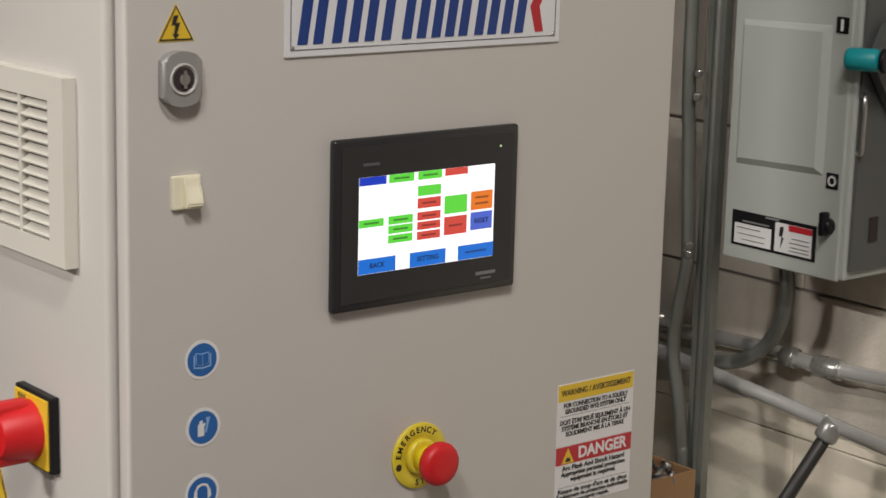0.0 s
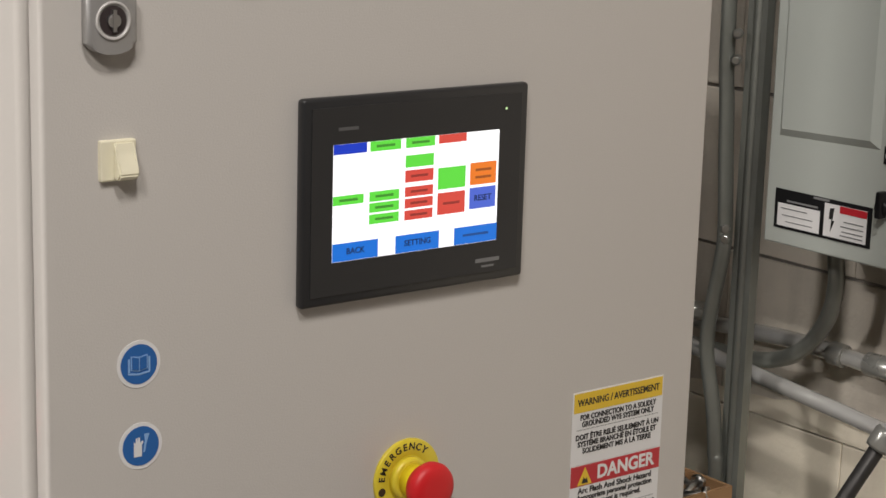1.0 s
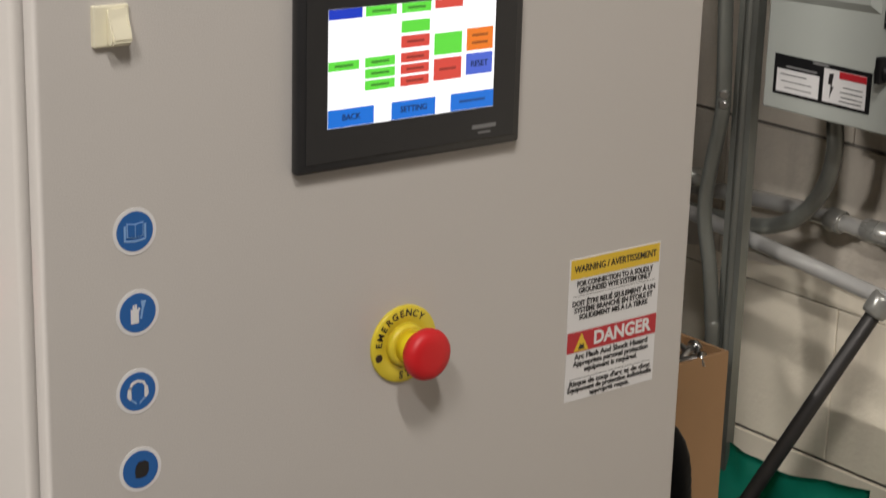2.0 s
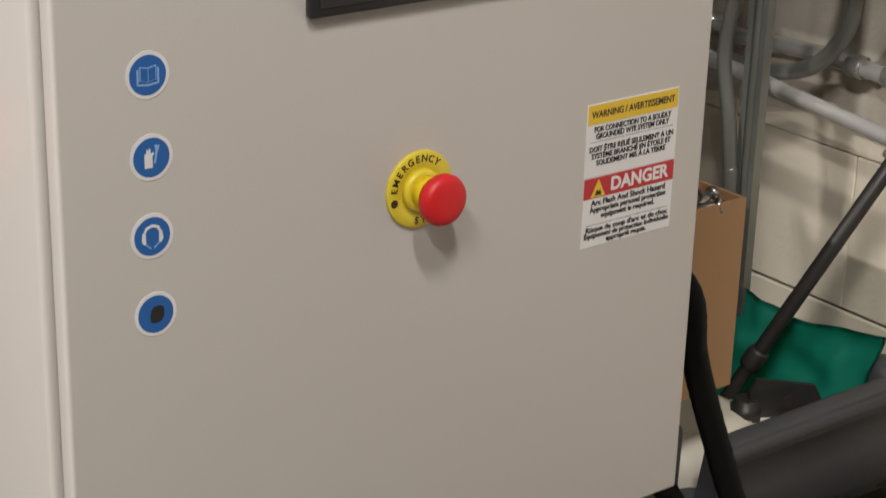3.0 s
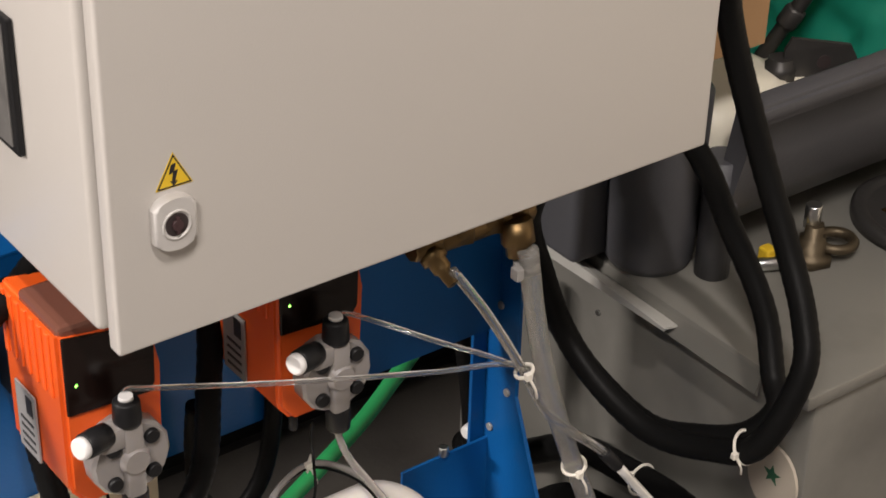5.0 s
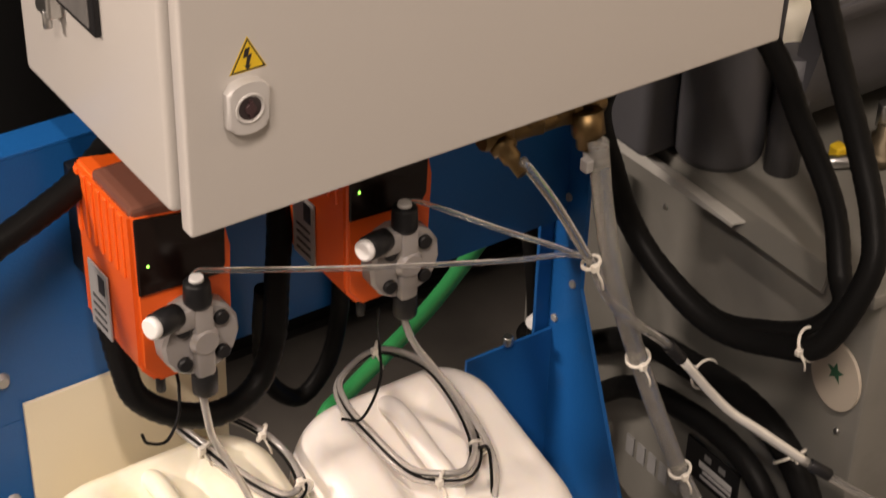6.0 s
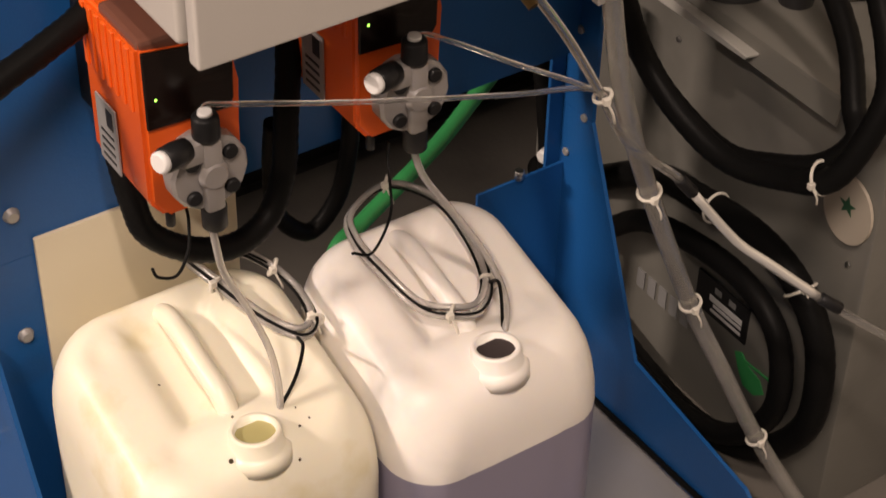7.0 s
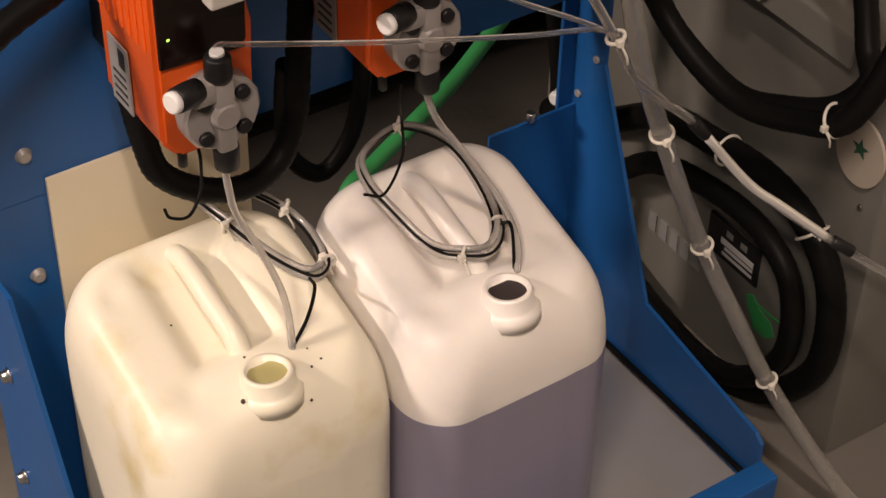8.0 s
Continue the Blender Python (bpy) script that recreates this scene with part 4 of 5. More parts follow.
h2 = hose("clear_air_tube", [(0.4535, 0.0043, 0.8719), (0.4835, -0.0076, 0.8233), (0.5166, -0.0199, 0.7588), (0.5538, -0.0225, 0.6889), (0.6191, -0.0254, 0.6242), (0.6831, -0.0489, 0.5360), (0.7627, -0.0924, 0.4595), (0.8241, -0.1447, 0.4122), (0.8953, -0.2071, 0.3701)], 0.0046, M_TUBE, "clear plastic tube strapped to the hoses", "tube", 10)
tie(h2, (0.5186, -0.0200, 0.7558), (0.03, -0.01, -0.07), 0.0085)
for a, b_ in (((0.6191, -0.0254, 0.6242), (0.6341, -0.0302, 0.6044)), ((0.7667, -0.0955, 0.4566), (0.7845, -0.1092, 0.4430))):
    bm = fresh()
    rod(bm, a, b_, 0.0066, 12)
    part("black_sleeve", bm, M_BLACK, h2)
bm = fresh()
sweep(bm, [(0.6341, -0.0302, 0.6044), (0.6831, -0.0489, 0.5360), (0.7169, -0.0674, 0.5037), (0.7647, -0.0934, 0.4585)], 0.0049, 10, 6)
part("metal_tube", bm, M_BRIGHT, h2, "bright metal tube length")
h3 = hose("dosing_tube", [(0.1739, 0.0811, 0.8057), (0.1818, 0.0812, 0.8137), (0.2028, 0.0786, 0.8079), (0.3156, 0.0541, 0.7820), (0.4400, 0.0116, 0.7676), (0.5136, -0.0178, 0.7617), (0.5489, -0.0183, 0.6938), (0.5971, -0.0185, 0.6439)], 0.0025, M_TUBE, "thin clear dosing tube from the pump head", "tube", 10, group="dosing tubes")
h4 = hose("dosing_tube", [(0.3779, 0.0777, 0.8066), (0.3898, 0.0757, 0.8127), (0.4148, 0.0709, 0.7999), (0.4543, 0.0319, 0.7851), (0.5135, -0.0238, 0.7618), (0.5417, -0.0237, 0.7089), (0.5869, -0.0239, 0.6591)], 0.0025, M_TUBE, "thin clear dosing tube from the pump head", "tube", 10, group="dosing tubes")
h5 = hose("suction_tube", [(0.1773, 0.0800, 0.6997), (0.1804, 0.0779, 0.6597), (0.1855, 0.0770, 0.6318), (0.2046, 0.0703, 0.5820), (0.2186, 0.0586, 0.5293), (0.2171, 0.0452, 0.4787), (0.2036, 0.0390, 0.4628)], 0.0036, M_MILK, "milky suction tube leading into the canister", "tube", 10, group="suction tubes")
h6 = hose("suction_tube", [(0.3813, 0.0767, 0.7005), (0.3864, 0.0759, 0.6756), (0.3996, 0.0789, 0.6455), (0.4277, 0.0771, 0.5986), (0.4577, 0.0600, 0.5422), (0.4644, 0.0338, 0.5019), (0.4482, 0.0111, 0.4685)], 0.0036, M_MILK, "milky suction tube leading into the canister", "tube", 10, group="suction tubes")


def coil(pts, tail, label):
    t = thing("tube_coil", pts[0], label, "tube coil", group="tube coils on the canisters")
    c = sum((Vector(p) for p in pts), Vector()) / len(pts)
    for k, (m, r, off, sc) in enumerate(((M_MILK, 0.0036, (0, 0, 0), 1.0), (M_RUBBER, 0.0015, (0.001, -0.003, 0.0045), 1.0), (M_RUBBER, 0.0015, (-0.003, 0.001, 0.004), 0.93), (M_MILK, 0.0034, (0.001, 0.002, 0.006), 0.95))):
        bm = fresh()
        sweep(bm, [c + (Vector(p) - c) * sc + Vector(off) for p in pts], r, 8, 6, closed=True)
        part("coil_turn", bm, m, t)
    for i in (1, len(pts) // 3 + 1, 2 * len(pts) // 3):
        p, q = Vector(pts[i]), Vector(pts[(i + 1) % len(pts)])
        tie(t, p + Vector((0, 0, 0.003)), q - p, 0.0085)
    bm = fresh()
    sweep(bm, tail, 0.0018, 8, 6)
    part("sensor_wire", bm, M_RUBBER, t, "thin black sensor wire")


coil([(0.3870, 0.1989, 0.5271), (0.4412, 0.2151, 0.5318), (0.4787, 0.1792, 0.5230), (0.4818, 0.1218, 0.5095), (0.4660, 0.0647, 0.4991), (0.4375, 0.0381, 0.4957), (0.4107, 0.0475, 0.4953), (0.3881, 0.0729, 0.4965), (0.3789, 0.1294, 0.5070), (0.3745, 0.1678, 0.5179)],
     [(0.4659, 0.0648, 0.5011), (0.4564, 0.0346, 0.5249), (0.4544, 0.0234, 0.4822), (0.4462, 0.0111, 0.4675)], "coil of clear tube and black wire on the canister")
coil([(0.2176, 0.2416, 0.5253), (0.2297, 0.1852, 0.5169), (0.2490, 0.1334, 0.5034), (0.2725, 0.1018, 0.4943), (0.2947, 0.1114, 0.4941), (0.3023, 0.1504, 0.4981), (0.2918, 0.1869, 0.5090), (0.2671, 0.2078, 0.5264), (0.2434, 0.2304, 0.5307)],
     [(0.2674, 0.0970, 0.4994), (0.2507, 0.0580, 0.5255), (0.2377, 0.0524, 0.4966), (0.2106, 0.0431, 0.4707)], "loose coil of clear tube and black wire")
hose("pump_cable", [(0.1709, 0.1139, 0.6887), (0.1667, 0.1018, 0.6830), (0.1555, 0.0835, 0.6675), (0.1383, 0.0734, 0.6547), (0.1203, 0.0719, 0.6617), (0.1163, 0.0743, 0.6716)], 0.0015, M_RUBBER, "thin black signal cable under the pump", "cable", 8, group="pump cables")
hose("pump_cable", [(0.3779, 0.1102, 0.6796), (0.3822, 0.1193, 0.6493), (0.3956, 0.1360, 0.6089), (0.3844, 0.1175, 0.5843), (0.3491, 0.0927, 0.5719), (0.3239, 0.0884, 0.5849)], 0.0015, M_RUBBER, "thin black signal cable under the pump", "cable", 8, group="pump cables")
b1 = hose("black_hose", [(0.7900, 0.1400, 1.1000), (0.8000, 0.0676, 1.0655), (0.8250, 0.0753, 0.9941), (0.8400, 0.0709, 0.9416), (0.8600, 0.0448, 0.8453), (0.8620, -0.0043, 0.7590), (0.8500, -0.0491, 0.7014), (0.8300, -0.0737, 0.6563), (0.7917, -0.0644, 0.5819), (0.7807, -0.0101, 0.5483), (0.7629, 0.0598, 0.5343), (0.7499, 0.1308, 0.5603), (0.7405, 0.1823, 0.6049), (0.7123, 0.1899, 0.6836), (0.6716, 0.1678, 0.7651), (0.6477, 0.1302, 0.8371), (0.6433, 0.1226, 0.9204)], 0.0135, M_RUBBER, "thick black corrugated hose looping below the cabinet", "hose", 14, 12, 0.02, group="black hoses")
tie(b1, (0.7890, -0.0496, 0.5715), (-0.01, 0.05, -0.03), 0.017)
hose("black_hose", [(0.7900, 0.1600, 0.9180), (0.8100, 0.0770, 0.8401), (0.8400, 0.0561, 0.7629), (0.8500, 0.0045, 0.6857), (0.8350, -0.0325, 0.6304), (0.8197, -0.0570, 0.6108), (0.8032, -0.0348, 0.5731), (0.7871, 0.0147, 0.5467), (0.7690, 0.0698, 0.5351), (0.7540, 0.1408, 0.5621), (0.7428, 0.2023, 0.6084)], 0.0125, M_RUBBER, "thick black hose hanging beside the machine", "hose", 14, 10, 0.02, group="black hoses")
b2 = hose("black_hose", [(0.8675, 0.5088, 0.1901), (0.8705, 0.3962, 0.2452), (0.8684, 0.2884, 0.3233), (0.8616, 0.1853, 0.3541), (0.8601, 0.0956, 0.3666), (0.8591, 0.0251, 0.3515), (0.8585, -0.0242, 0.3039), (0.8585, -0.0403, 0.2303), (0.8590, -0.0274, 0.1549), (0.8604, 0.0372, 0.0690), (0.8623, 0.1450, 0.0220), (0.8641, 0.2542, 0.0270), (0.8679, 0.3749, 0.0537)], 0.017, M_RUBBER, "thick black hose coiled against the grey housing", "hose", 14, 10, 0.02, group="black hoses")
tie(b2, (0.8613, 0.1634, 0.3577), (0, -1, 0.1), 0.019)
tie(b2, (0.8589, 0.0129, 0.3439), (0, -0.6, -0.6), 0.019)
hose("black_hose", [(0.8468, 0.4581, 0.1514), (0.8431, 0.3592, 0.1941), (0.8381, 0.2617, 0.2819), (0.8334, 0.1627, 0.3176), (0.8299, 0.0730, 0.3271), (0.8291, 0.0121, 0.2988), (0.8290, -0.0097, 0.2343), (0.8295, 0.0034, 0.1639), (0.8308, 0.0662, 0.0871), (0.8347, 0.1752, 0.0491), (0.8446, 0.2950, 0.0458)], 0.014, M_RUBBER, "second black hose coiled against the grey housing", "hose", 14, 10, 0.02, group="black hoses")
hose("black_hose", [(0.1513, 0.2045, 0.6961), (0.1511, 0.1833, 0.6567), (0.1581, 0.1723, 0.6250), (0.1900, 0.1611, 0.5994), (0.2361, 0.1599, 0.5826), (0.2782, 0.1694, 0.5895), (0.3042, 0.1800, 0.6273), (0.3162, 0.1914, 0.6821), (0.3302, 0.2079, 0.7447), (0.3403, 0.2350, 0.8261), (0.3452, 0.2473, 0.9108)], 0.0125, M_RUBBER, "black corrugated conduit looping below the pump", "hose", 12, 10, 0.03, group="black hoses")
hose("black_hose", [(0.3178, 0.2206, 0.6563), (0.3181, 0.2290, 0.5980), (0.3265, 0.2370, 0.5308), (0.3690, 0.2499, 0.4786), (0.4039, 0.2501, 0.5077), (0.4207, 0.2515, 0.5668), (0.4244, 0.2533, 0.6358)], 0.0095, M_RUBBER, "black cable loop behind the pumps", "hose", 12, 8, 0.02, group="black hoses")
hose("black_hose", [(-0.1013, 0.1305, 0.7673), (0.0172, 0.1701, 0.8217), (0.0874, 0.1895, 0.8384), (0.1327, 0.2040, 0.8482), (0.1799, 0.2239, 0.8708), (0.1998, 0.2298, 0.9137)], 0.0125, M_RUBBER, "black conduit entering the cabinet from below", "hose", 12, 10, 0.03, group="black hoses")
hose("green_hose", [(0.7581, 0.3760, 0.5463), (0.7019, 0.3600, 0.5207), (0.6668, 0.3500, 0.5047), (0.5910, 0.3300, 0.4620), (0.5216, 0.3150, 0.4330), (0.4643, 0.3000, 0.4144), (0.4188, 0.2850, 0.3973), (0.4088, 0.2750, 0.3000), (0.4088, 0.2720, 0.2000)], 0.0095, M_GREENH, "green rubber hose running behind the canisters", "hose", 12)
hb = hose("black_hose", [(0.7528, 0.3819, 0.5934), (0.7560, 0.3688, 0.4857), (0.7705, 0.3649, 0.3538), (0.7772, 0.3703, 0.1936), (0.7962, 0.3850, 0.0200)], 0.014, M_RUBBER, "black hose hanging behind the stand", "hose", 12, 8, 0.0, group="black hoses")
bm = fresh()
lathe(bm, (0.7592, 0.3502, 0.3592), (-0.9, -0.3, 0.1), [(0, 0.010), (0.014, 0.009), (0.017, 0.006)], 14)
part("white_plug", bm, M_WHITE, hb, "white plastic plug")

# brass manifold below the cabinet
mf = thing("brass_manifold", (0.50, 0.04, 0.914), "aged brass manifold screwed below the cabinet", "pipe fitting")
bm = fresh()
rod(bm, (0.435, 0.050, 0.890), (0.565, 0.050, 0.890), 0.0125, 8)
part("manifold_bar", bm, M_BRASS, mf)
for x in (0.455, 0.488, 0.52, 0.548):
    bm = fresh()
    lathe(bm, (x, 0.05, 0.884), (0, 0, 1), [(0, 0.0155), (0.02, 0.0155), (0.022, 0.013), (0.034, 0.012)], 6)
    part("hex_fitting", bm, M_BRASS, mf)
bm = fresh()
lathe(bm, (0.452, 0.045, 0.885), (0.1, -0.8, -0.5), [(0, 0.0125), (0.010, 0.0125), (0.011, 0.009), (0.020, 0.009), (0.022, 0.0065), (0.036, 0.0055)], 8)
part("hose_barb", bm, M_BRASS, mf)
bm = fresh()
lathe(bm, (0.538, 0.036, 0.893), (0, -0.25, -1), [(0, 0.015), (0.022, 0.0155), (0.024, 0.012), (0.034, 0.012)], 8)
part("down_elbow", bm, M_BRASS, mf)
bm = fresh()
lathe(bm, (0.540, 0.021, 0.858), (0.1, 0, -1), [(0, 0.0115), (0.010, 0.0115)], 16)
box(bm, 0.522, 0.530, 0.010, 0.020, 0.846, 0.858, 0.001)
part("hose_clamp", bm, M_GREYM, mf, "steel hose clamp")
bm = fresh()
box(bm, 0.57, 0.60, 0.06, 0.10, 0.880, 0.914, 0.003)
part("valve_block", bm, M_BRASS, mf)

mf.location = (0.4965, 0.0262, 0.9080)

# ---- grey machine beside the stand ----
mc = thing("grey_machine", (1.1, 0.3, 0), "grey painted steel machine housing with flat top", "machine")
bm = fresh()
box(bm, 0.900, 1.33, -0.040, 0.56, 0.0, 0.572, 0.006, 2)
part("housing", bm, M_MACH, mc, smooth=40)
bm = fresh()
box(bm, 0.878, 1.335, -0.048, 0.57, 0.574, 0.592, 0.004, 2)
part("top_plate", bm, M_MACH, mc, smooth=40)
bm = fresh()
prism(bm, [(0.872, 0.02, 0.560), (0.879, 0.02, 0.590), (0.879, 0.02, 0.576), (0.876, 0.02, 0.556)], (0, 0.54, 0))
part("edge_flange", bm, M_MACH, mc)
# tapering pale wedge that draws the streak of reflected light along the edge
bm = fresh()
prism(bm, [(0.856, 0.40, 0.590), (0.856, 0.145, 0.5795), (0.856, 0.147, 0.5755), (0.856, 0.40, 0.568)], (0.0035, 0, 0))
prism(bm, [(0.8600, 0.40, 0.590), (0.8600, 0.146, 0.5795), (0.8775, 0.146, 0.5760), (0.8775, 0.40, 0.5760)], (0, 0, -0.0025))
part("highlight_lip", bm, M_LIP, mc, "sheet lip shaped and coloured as a bright streak reflection")
for y, z in ((-0.020, 0.13), (-0.012, 0.38), (0.30, 0.50)):
    bm = fresh()
    lathe(bm, (0.8995, y, z), (-1, 0, 0), [(0, 0.004), (0.002, 0.0035)], 10)
    part("panel_screw", bm, M_STEEL, mc)
bm = fresh()
lathe(bm, (1.264, 0.120, 0.592), (0, 0, 1), [(0, 0.102), (0.012, 0.102), (0.016, 0.097), (0.016, 0.086), (0.012, 0.082)], 48)
part("round_cover", bm, M_IRON, mc, "dark round cover plate")
bm = fresh()
box(bm, 1.212, 1.232, 0.150, 0.162, 0.603, 0.6055)
part("cover_mark", bm, M_BRASS, mc)
bm = fresh()
lathe(bm, (1.075, 0.1435, 0.592), (0, 0, 1), [(0, 0.026), (0.012, 0.026), (0.014, 0.018), (0.030, 0.017), (0.032, 0.012), (0.048, 0.012)], 6)
part("drain_fitting", bm, M_DULL, mc)
bm = fresh()
rod(bm, (1.077, 0.1500, 0.632), (1.077, 0.1500, 0.662), 0.010, 10)
part("fitting_stud", bm, M_STEEL, mc)
bm = fresh()
pts = [(1.1045 + 0.021 * math.cos(2 * math.pi * k / 12), 0.135 + 0.020 * math.sin(2 * math.pi * k / 12), 0.612) for k in range(12)]
sweep(bm, pts, 0.0065, 8, 3, closed=True)
part("lifting_eye", bm, M_DULL, mc)
bm = fresh()
box(bm, 1.018, 1.034, 0.157, 0.173, 0.592, 0.616, 0.003)
part("sensor_head", bm, M_YEL, mc, "yellow sensor head")
bm = fresh()
rod(bm, (0.995, 0.165, 0.602), (1.045, 0.140, 0.602), 0.008, 10)
part("cable_gland", bm, M_STEEL, mc)
bm = fresh()
box(bm, 0.8970, 0.9005, 0.119, 0.213, 0.158, 0.214)
part("plate_label", bm, M_BLACK, mc, "black plate with pale print")
for k, (a, b_, h) in enumerate(((0.128, 0.188, 0.009), (0.128, 0.180, 0.005), (0.128, 0.184, 0.005))):
    bm = fresh()
    z = 0.186 - 0.009 * k
    box(bm, 0.8966, 0.8971, a, b_, z - h / 2, z + h / 2)
    part("label_print", bm, M_WHITE, mc)
for k in range(2):
    bm = fresh()
    box(bm, 0.8966, 0.8971, 0.142 + 0.026 * k, 0.154 + 0.026 * k, 0.197, 0.206)
    part("label_print", bm, M_GINK, mc)
for k in range(5):
    bm = fresh()
    box(bm, 0.8985, 0.9002, 0.222 + 0.022 * k, 0.237 + 0.022 * k, 0.105, 0.134)
    part("faded_mark", bm, M_GINK, mc)
bm = fresh()
prism(bm, [(0.8985, 0.134, 0.136), (0.8985, 0.122, 0.143), (0.8985, 0.108, 0.130), (0.8985, 0.086, 0.124), (0.8985, 0.076, 0.108), (0.8985, 0.092, 0.094), (0.8985, 0.112, 0.096), (0.8985, 0.124, 0.114)], (0.0014, 0, 0))
part("leaf_mark", bm, M_GREENH, mc, "green leaf mark")
bm = fresh()
prism(bm, [(0.8983, 0.122, 0.1325), (0.8983, 0.120, 0.1355), (0.8983, 0.044, 0.139), (0.8983, 0.044, 0.136)], (0.0014, 0, 0))
part("leaf_stalk", bm, M_GREENH, mc)

tag = thing("oval_tag", (0.89, 0.025, 0.45), "pale oval paper tag with a dark green star", "tag")
bm = fresh()
ring = [(0.894, 0.026 + 0.036 * math.cos(2 * math.pi * k / 28), 0.446 + 0.043 * math.sin(2 * math.pi * k / 28)) for k in range(28)]
prism(bm, ring, (0.004, 0, 0))
part("paper", bm, mat("tag_paper", (0.50, 0.44, 0.36), 0.7), tag)
bm = fresh()
star = []
for k in range(10):
    a, r = math.pi / 2 + math.pi * k / 5, (0.013 if k % 2 == 0 else 0.0055)
    star.append((0.8932, 0.026 + r * math.cos(a), 0.452 + r * math.sin(a)))
prism(bm, star, (0.0006, 0, 0))
part("star", bm, mat("star_green", (0.02, 0.10, 0.05), 0.6), tag)

tag.location.y -= 0.026
tag.location.z += 0.005

# added black block further back, standing in for the dark space behind the stand
bt = thing("black_tank", (0.5, 1.2, 0), "added black block standing in for the dark space behind", "tank")
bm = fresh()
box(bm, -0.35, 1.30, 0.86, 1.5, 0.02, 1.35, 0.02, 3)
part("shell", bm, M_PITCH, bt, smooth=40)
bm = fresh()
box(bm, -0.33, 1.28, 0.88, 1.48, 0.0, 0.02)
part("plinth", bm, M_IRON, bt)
# upper block added to keep the left lamp off the wall behind the cabinet
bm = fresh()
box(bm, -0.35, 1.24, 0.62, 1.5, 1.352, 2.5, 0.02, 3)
part("upper_light_block", bm, M_PITCH, bt, smooth=40)

# dark grey trough above the housing
tr = thing("grey_trough", (1.2, 0.25, 0.592), "dark grey moulded trough with rolled rim", "trough")
bm = fresh()
prof = [(0.150, 0.806), (0.136, 0.818), (0.139, 0.836), (0.158, 0.842), (0.176, 0.832), (0.180, 0.806), (0.190, 0.742), (0.215, 0.68), (0.250, 0.655), (0.250, 0.640), (0.205, 0.655), (0.172, 0.705), (0.158, 0.76)]
prism(bm, [(0.96, y, z) for y, z in prof], (0.385, 0, 0))
bmesh.ops.bevel(bm, geom=[e for e in bm.edges if abs(e.verts[0].co.x - e.verts[1].co.x) > 0.1], offset=0.004, segments=2, affect="EDGES")
part("front_wall", bm, M_TROUGH, tr, smooth=60)
bm = fresh()
box(bm, 0.96, 1.345, 0.235, 0.70, 0.640, 0.660, 0.006)
part("bottom", bm, M_TROUGH, tr)
bm = fresh()
box(bm, 0.84, 0.9595, 0.285, 0.70, 0.606, 0.838, 0.012, 3)
part("end_block", bm, M_TROUGH, tr, smooth=40)
bm = fresh()
lathe(bm, (0.931, 0.261, 0.604), (0, 0, 1), [(0, 0.046), (0.010, 0.051), (0.06, 0.053), (0.215, 0.056), (0.222, 0.050)], 36)
part("round_leg", bm, M_TROUGH, tr)
bm = fresh()
lathe(bm, (0.967, 0.194, 0.604), (0, 0, 1), [(0, 0.020), (0.07, 0.020), (0.15, 0.022)], 20)
part("stud", bm, M_TROUGH, tr)

tr.location = (1.196, 0.244, 0.580)

# things behind the trough rim
cap = thing("cream_cap", (1.10, 0.33, 0.66), "cream moulded plastic cap with hex bolt", "plastic cap")
bm = fresh()
lathe(bm, (1.075, 0.325, 0.694), (0, 0, 1), [(-0.034, 0.10), (0.055, 0.10), (0.074, 0.092), (0.084, 0.07), (0.088, 0.0)], 30)
part("dome", bm, M_ROLL, cap)
bm = fresh()
lathe(bm, (1.155, 0.290, 0.672), (0, 0, 1), [(-0.012, 0.050), (0.080, 0.050), (0.093, 0.044), (0.095, 0.0)], 26)
part("boss", bm, M_ROLL, cap)
bm = fresh()
lathe(bm, (1.152, 0.284, 0.766), (0, 0, 1), [(0, 0.020), (0.014, 0.020), (0.016, 0.017), (0.024, 0.015)], 6)
part("hex_nut", bm, M_IRON, cap)
bm = fresh()
sweep(bm, [(0.98, 0.39, 0.80), (1.04, 0.40, 0.815), (1.10, 0.43, 0.80)], 0.035, 14, 6)
part("roll", bm, M_ROLL, cap)
br = thing("steel_bracket", (1.25, 0.34, 0.66), "dark steel plate bracket with a round hole", "bracket")
bm = fresh()
prism(bm, [(1.140, 0.292, 0.66), (1.140, 0.292, 0.800), (1.148, 0.290, 0.814), (1.212, 0.258, 0.802), (1.226, 0.250, 0.772), (1.226, 0.250, 0.66)], (0.003, 0.005, 0))
part("plate", bm, M_IRON, br)
# disc on the plate, its near-black standing in for the shaded hole
bm = fresh()
lathe(bm, (1.184, 0.2715, 0.783), (-0.46, -1, 0), [(0, 0.0085), (0.0018, 0.0085)], 16)
part("hole", bm, M_HOLE, br)

cap.location.x -= 0.038
cap.location.y -= 0.023
br.location.x -= 0.026
br.location.y -= 0.036
bar = thing("iron_pipe", (1.165, 0.32, 0.77), "dark iron pipe slanting up to a conduit coupling", "pipe")
bot, topp = Vector((1.128, 0.322, 0.738)), Vector((1.272, 0.203, 1.084))
bm = fresh()
rod(bm, bot, topp, 0.0092, 18)
part("shaft", bm, M_IRON, bar)
for s, ln, r, m in ((0.19, 0.026, 0.0135, M_IRON), (0.94, 0.026, 0.0155, M_COND)):
    c = bot.lerp(topp, s)
    bm = fresh()
    d = (topp - bot).normalized()
    lathe(bm, c, d, [(0, r * 0.9), (0.004, r), (ln - 0.004, r), (ln, r * 0.9)], 8)
    part("coupling", bm, m, bar)

